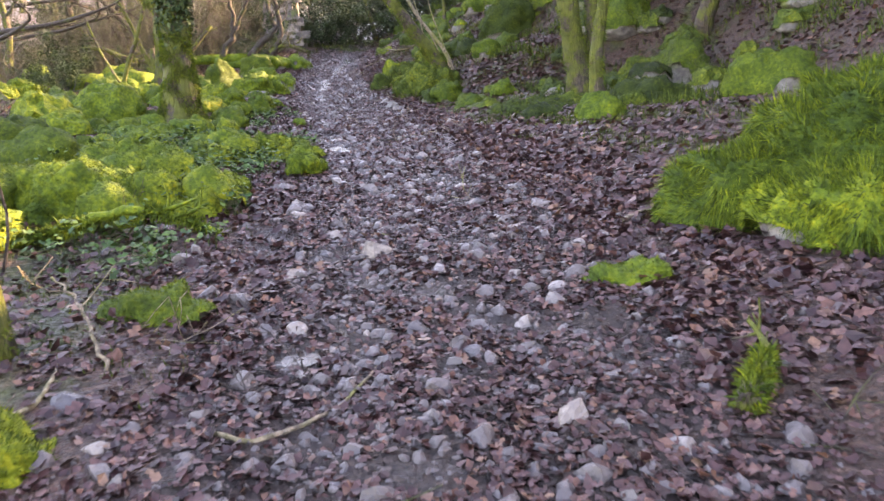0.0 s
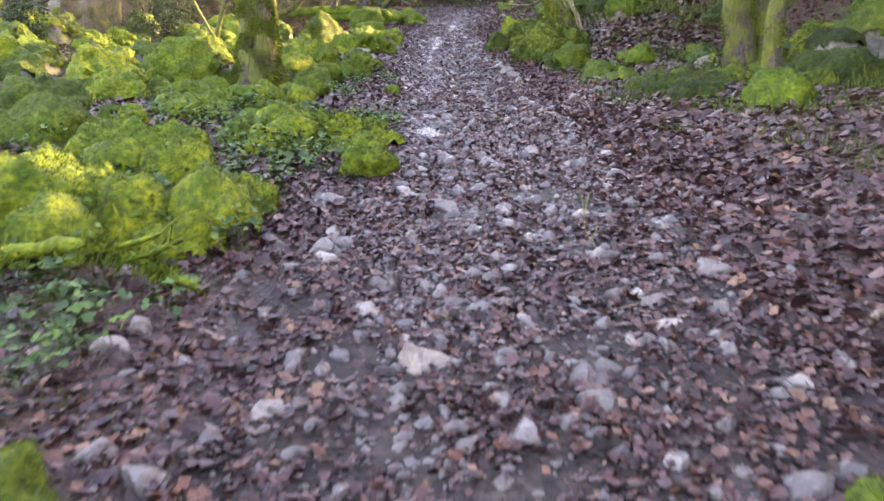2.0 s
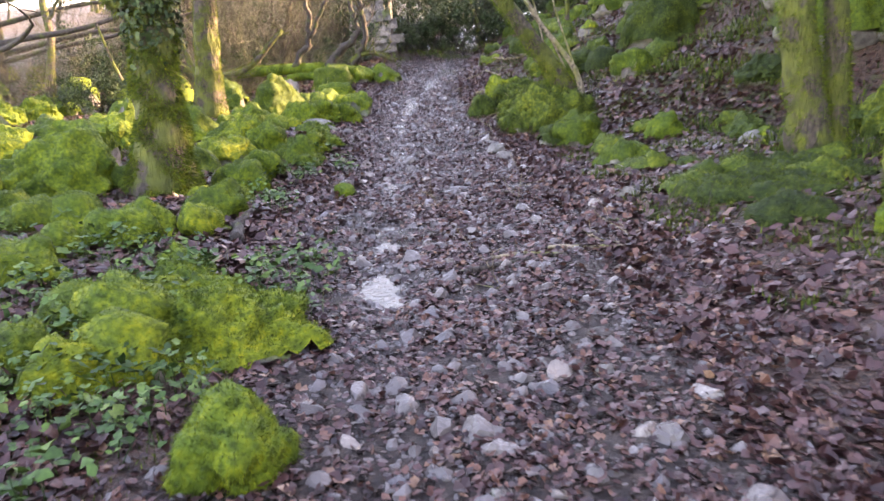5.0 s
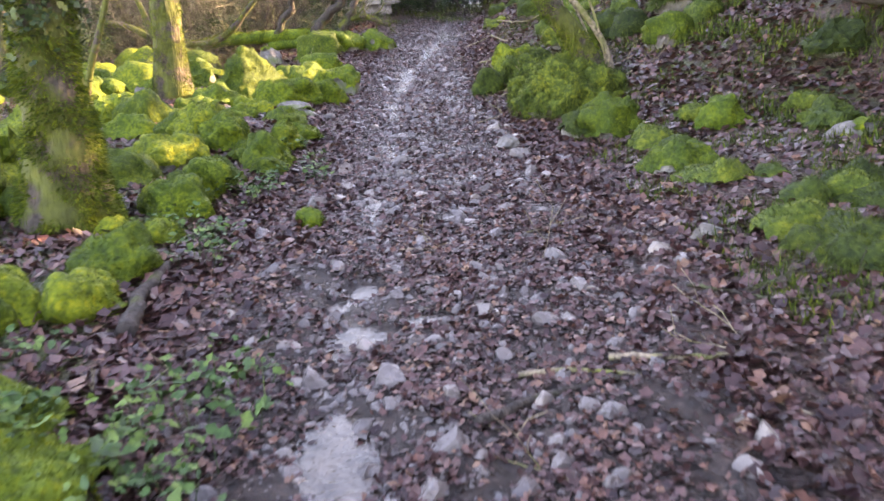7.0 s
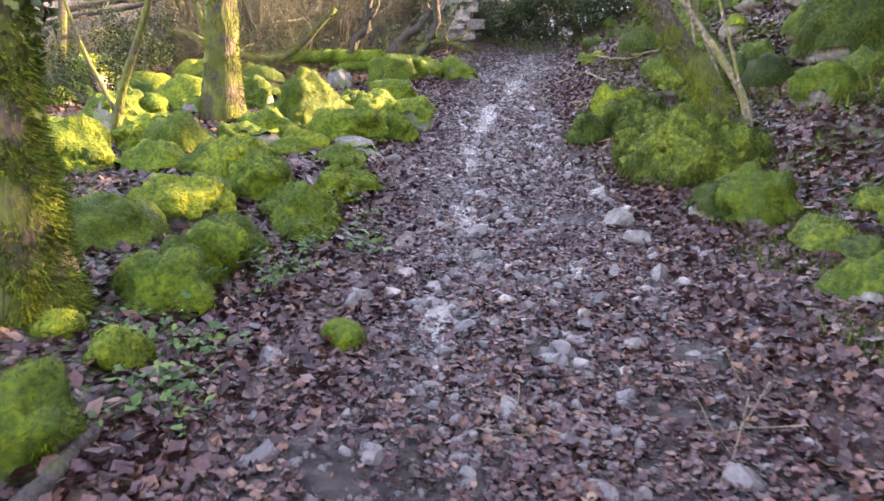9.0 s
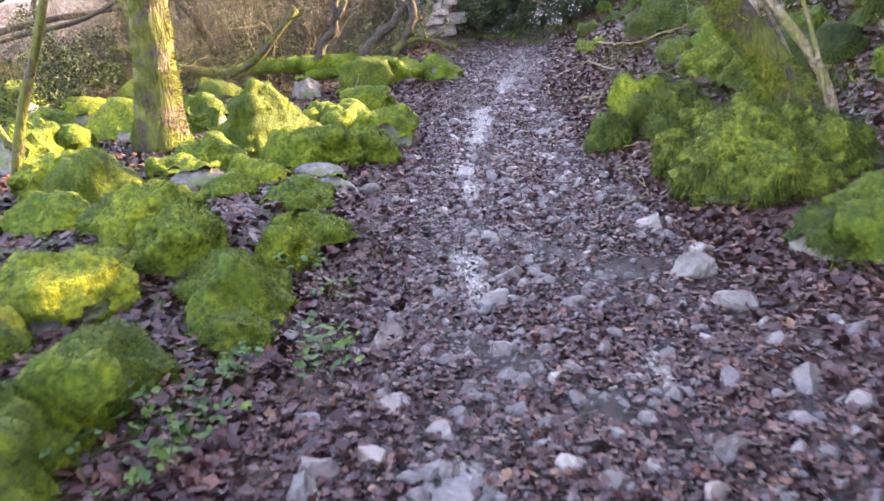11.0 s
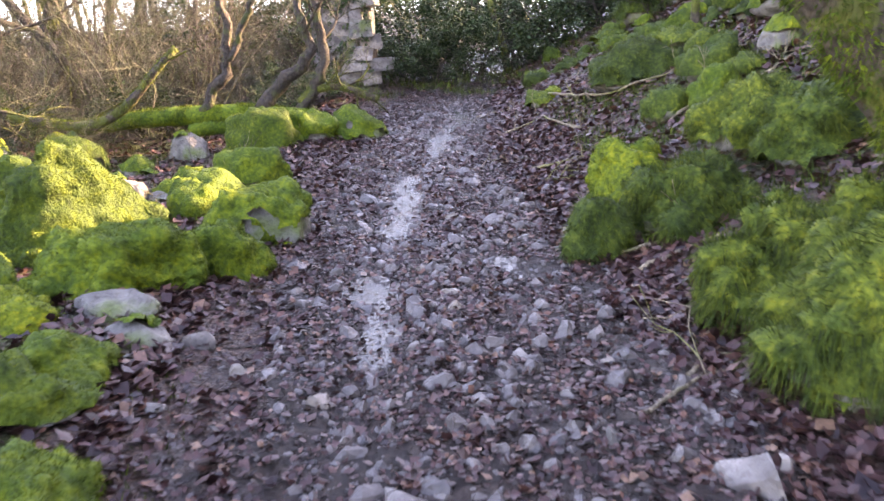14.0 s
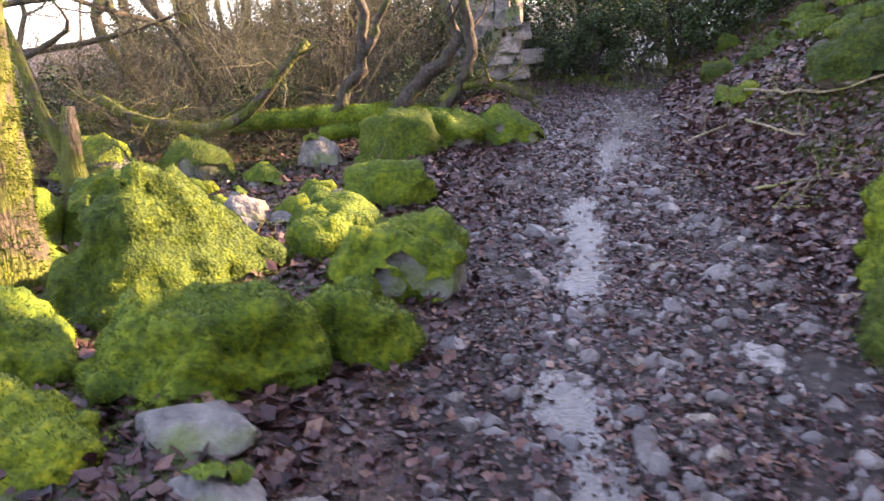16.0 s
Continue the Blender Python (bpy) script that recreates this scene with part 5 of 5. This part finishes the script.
stone(-0.82, 16.5, 0.33, 790, 0.35, True)
stone(-2.33, 14.05, 0.2, 791, 0.4, True)
stone(0.55, 12.6, 0.3, 792, 0.4, True)
rng = np.random.default_rng(44)
for k in range(230):
    y = 1.5 + 24 * rng.random() ** 1.1
    x = path_x(y) + rng.normal() * 0.75
    stone(x, y, rng.uniform(0.06, 0.16), 900 + k, 0.32, k % 9 == 0, 0.8)


def dry(x, y):
    """False inside the puddles' hollows."""
    out = np.ones(np.shape(x), bool)
    for bx, by, w, d in BASINS:
        out &= ((x - bx) / w) ** 2 + ((y - by) / d) ** 2 > 0.75
    return out


def pebbles():
    """Countless small stones pressed into the trail."""
    rng = np.random.default_rng(45)
    soup = Soup()
    forms = [rock_shape(1, 0.75, 0.36, 60 + k, level=1, rough=0.2, low=0.4, high=0.8) for k in range(8)]
    for k in range(13000):
        y = -0.3 + 31 * rng.random()
        off = rng.normal() * 0.62 if k % 3 else rut_west(y) + rng.normal() * 0.2
        x = path_x(y) + off
        s = rng.gamma(1.7, 0.015) + 0.010
        if not dry(x, y):
            continue
        v, t = forms[k % 8]
        a = rng.uniform(0, 6.28)
        turn = np.array([[math.cos(a), -math.sin(a), 0], [math.sin(a), math.cos(a), 0], [0, 0, 1]])
        soup.add((v * s) @ turn.T + np.array([x, y, put_z(x, y) - 0.08 * s]), t)
    more = [rock_shape(1, 0.75, 0.30, 80 + k, level=2, rough=0.12, low=0.4, high=0.8) for k in range(8)]
    for k in range(1150):
        y = 1.0 + 28 * rng.random()
        x = path_x(y) + rng.normal() * (0.55 if y > 8 else 0.8)
        s = rng.gamma(4.0, 0.016) + 0.03
        v, t = more[k % 8]
        a, lean = rng.uniform(0, 6.28), rng.normal() * 0.15
        turn = np.array([[math.cos(a), -math.sin(a), 0], [math.sin(a), math.cos(a), 0], [lean, 0, 1]])
        soup.add((v * s) @ turn.T + np.array([x, y, put_z(x, y) + 0.004]), t)
    tagged(part("pebbles", soup, STONE, smooth=False), "small grey stones pressed into wet mud", "pebbles", kind="stuff")


pebbles()


def litter():
    """Fallen oak and hazel leaves over the trail and banks."""
    rng = np.random.default_rng(46)
    soup = Soup()
    for count, spread_, y0, y1 in ((42000, 1.25, -0.6, 16), (26000, 1.25, 12, 33), (22000, 4.0, -0.6, 31)):
        y = rng.uniform(y0, y1, count)
        x = path_x(y) + rng.normal(size=count) * spread_
        rut = np.exp(-((x - path_x(y) - rut_west(y)) / 0.25) ** 2) + 0.6 * np.exp(-((x - path_x(y) - rut_east(y)) / 0.22) ** 2)
        ok = (rng.random(count) > 0.8 * rut - 0.35 * np.exp(-((x - path_x(y)) / 0.6) ** 2)) & (waves(x, y, 0.22, 8) + 0.6 * waves(x, y, 0.6, 3) + rng.normal(size=count) * 0.28 > -0.42) & dry(x, y)
        x, y = x[ok], y[ok]
        p = np.stack([x, y, height(x, y) + rng.uniform(0.002, 0.02, len(x))], 1)
        n = np.stack([rng.normal(size=len(x)) * 0.28, rng.normal(size=len(x)) * 0.28, np.ones(len(x))], 1)
        leaves_at(soup, p, n / np.linalg.norm(n, axis=1)[:, None], 0.054, rng)
    count = 46000
    x, y = rng.uniform(0.2, 8, count), rng.uniform(3, 36, count)
    ok = x - path_x(y) > 1.4
    x, y = x[ok], y[ok]
    p = np.stack([x, y, height(x, y) + rng.uniform(0.002, 0.03, len(x))], 1)
    n = np.stack([rng.normal(size=len(x)) * 0.4 - 0.2, rng.normal(size=len(x)) * 0.4, np.ones(len(x))], 1)
    leaves_at(soup, p, n / np.linalg.norm(n, axis=1)[:, None], 0.09, rng, True)
    for count, spread_, side in ((60000, 1.0, 0.0), (30000, 1.8, -3.4)):
        y = rng.uniform(-0.6, 26, count)
        x = path_x(y) + side + rng.normal(size=count) * spread_
        ok = waves(x, y, 0.22, 8) + 0.6 * waves(x, y, 0.6, 3) + rng.normal(size=count) * 0.35 > -0.6
        ok &= dry(x, y)
        x, y, count = x[ok], y[ok], int(ok.sum())
        p = np.stack([x, y, height(x, y) + rng.uniform(0.001, 0.012, count)], 1)
        n = np.stack([rng.normal(size=count) * 0.5, rng.normal(size=count) * 0.5, np.ones(count)], 1)
        leaves_at(soup, p, n / np.linalg.norm(n, axis=1)[:, None], 0.034 if not side else 0.06, rng, True)
    y = rng.uniform(6, 31, 52000)
    x = path_x(y) - 1.4 - 10.5 * rng.random(52000) ** 1.4
    p = np.stack([x, y, height(x, y) + rng.uniform(0.002, 0.03, len(x))], 1)
    n = np.stack([rng.normal(size=len(x)) * 0.5, rng.normal(size=len(x)) * 0.5, np.ones(len(x))], 1)
    leaves_at(soup, p, n / np.linalg.norm(n, axis=1)[:, None], 0.085, rng, True)
    y = rng.uniform(16, 34, 22000)
    x = path_x(y) + rng.uniform(1.1, 4.8, 22000)
    p = np.stack([x, y, height(x, y) + rng.uniform(0.002, 0.03, len(x))], 1)
    n = np.stack([rng.normal(size=len(x)) * 0.5 - 0.2, rng.normal(size=len(x)) * 0.5, np.ones(len(x))], 1)
    leaves_at(soup, p, n / np.linalg.norm(n, axis=1)[:, None], 0.085, rng, True)
    y = rng.uniform(3, 27, 9000)
    x = path_x(y) + rng.choice((-1, 1), 9000, p=(0.3, 0.7)) * (0.9 + np.abs(rng.normal(size=9000)) * 0.6)
    p = np.stack([x, y, height(x, y) + rng.uniform(0.01, 0.035, len(x))], 1)
    n = np.stack([rng.normal(size=len(x)) * 0.5, rng.normal(size=len(x)) * 0.5, np.ones(len(x))], 1)
    leaves_at(soup, p, n / np.linalg.norm(n, axis=1)[:, None], 0.078, rng)
    tagged(part("leaf_litter", soup, DEAD_LEAF, smooth=False), "wet brown fallen leaves matted over the trail", "leaf litter", kind="stuff")


litter()


def moss_carpet():
    """Low moss and grass over the ground beside the trail."""
    rng = np.random.default_rng(47)
    soup = Soup()
    for count, side, low, high, y0, y1, size in ((42000, -1, 1.15, 4.6, 1, 26, 0.028), (40000, 1, 1.7, 4.2, 16.5, 27, 0.045), (40000, 1, 3.0, 8, 17, 36, 0.08), (9000, 1, -3, 3, 31.0, 36, 0.08), (12000, 1, 2.1, 4.6, 3.0, 9.5, 0.04), (30000, 1, 3.5, 9.0, 10, 20, 0.09), (34000, 1, 1.5, 4.6, 9.5, 16.5, 0.045), (60000, -1, 4.0, 11, 5, 31, 0.06)):
        y = rng.uniform(y0, y1, count)
        x = path_x(y) + side * (low + (high - low) * rng.random(count) ** 1.1)
        ok = waves(x, y, 0.45, 4 + side) + 0.5 * waves(x, y, 1.3, 6) + rng.normal(size=count) * 0.25 > (0.05 if side < 0 else 0.15)
        x, y = x[ok], y[ok]
        p = np.stack([x, y, height(x, y)], 1)
        n = np.tile(np.array([0.0, 0.0, 1.0]), (len(p), 1))
        blades(soup, p, n, size, size * 0.16, rng, 0.2)
    tagged(part("moss_carpet", soup, GRASSY, smooth=False), "patchy carpet of short moss and grass", "moss", kind="stuff")


moss_carpet()


def herbs(x, y, spread_, count, seed, size=0.055, tall=0.16, label="clump of low green bramble and nettle leaves"):
    rng = np.random.default_rng(seed)
    z = put_z(x, y)
    ob = base("herb_clump", x, y, z, label, "plant", "green plants on the bank")
    leafy, stems = Soup(), Soup()
    q = []
    for _ in range(count // 6):
        a, s = rng.uniform(0, 6.28), spread_ * math.sqrt(rng.random())
        px, py = math.cos(a) * s, math.sin(a) * s
        pz = put_z(x + px, y + py) - z
        top = np.array([px + rng.normal() * 0.03, py + rng.normal() * 0.03, pz + tall * rng.uniform(0.3, 1.2)])
        tube(stems, [(px, py, pz - 0.02), (px * 0.5 + top[0] * 0.5, py * 0.5 + top[1] * 0.5, (pz + top[2]) * 0.5), top], [0.003, 0.0025, 0.0015], 3, cap=False)
        for _ in range(6):
            q.append(top + rng.normal(size=3) * np.array([0.05, 0.05, 0.02]))
    q = np.array(q)
    leaves_at(leafy, q, rng.normal(size=q.shape) * 0.35 + np.array([0, 0, 1.0]), size, rng)
    part("foliage", leafy, HERB, ob)
    tagged(part("stalk", stems, HERB, ob), kind="stuff")


for k, (x, y, s, c) in enumerate([(-2.05, 8.1, 0.5, 240), (-2.3, 8.8, 0.5, 200), (-1.75, 8.4, 0.3, 130), (-2.6, 9.3, 0.5, 200), (-1.95, 7.3, 0.4, 160), (-3.2, 9.2, 0.6, 200), (-1.55, 9.8, 0.35, 130), (-1.75, 10.5, 0.35, 140), (-2.0, 10.0, 0.4, 150), (-3.6, 10.6, 0.6, 180), (-2.9, 10.6, 0.4, 120), (-1.9, 6.6, 0.35, 120), (-3.3, 7.3, 0.6, 180), (-2.3, 9.9, 0.3, 100), (-2.2, 5.6, 0.4, 130), (-1.8, 4.9, 0.3, 80), (-2.7, 5.2, 0.4, 110), (-1.65, 6.3, 0.3, 80), (-2.4, 6.9, 0.4, 120), (-1.6, 5.3, 0.25, 60), (-3.4, 8.0, 0.5, 120),
                                   (-2.75, 14.9, 0.3, 90), (-3.0, 14.2, 0.35, 110), (-3.1, 13.0, 0.4, 110), (-2.6, 12.4, 0.3, 80), (-3.05, 16.0, 0.2, 40)]):
    herbs(x, y, s, c, 600 + k)
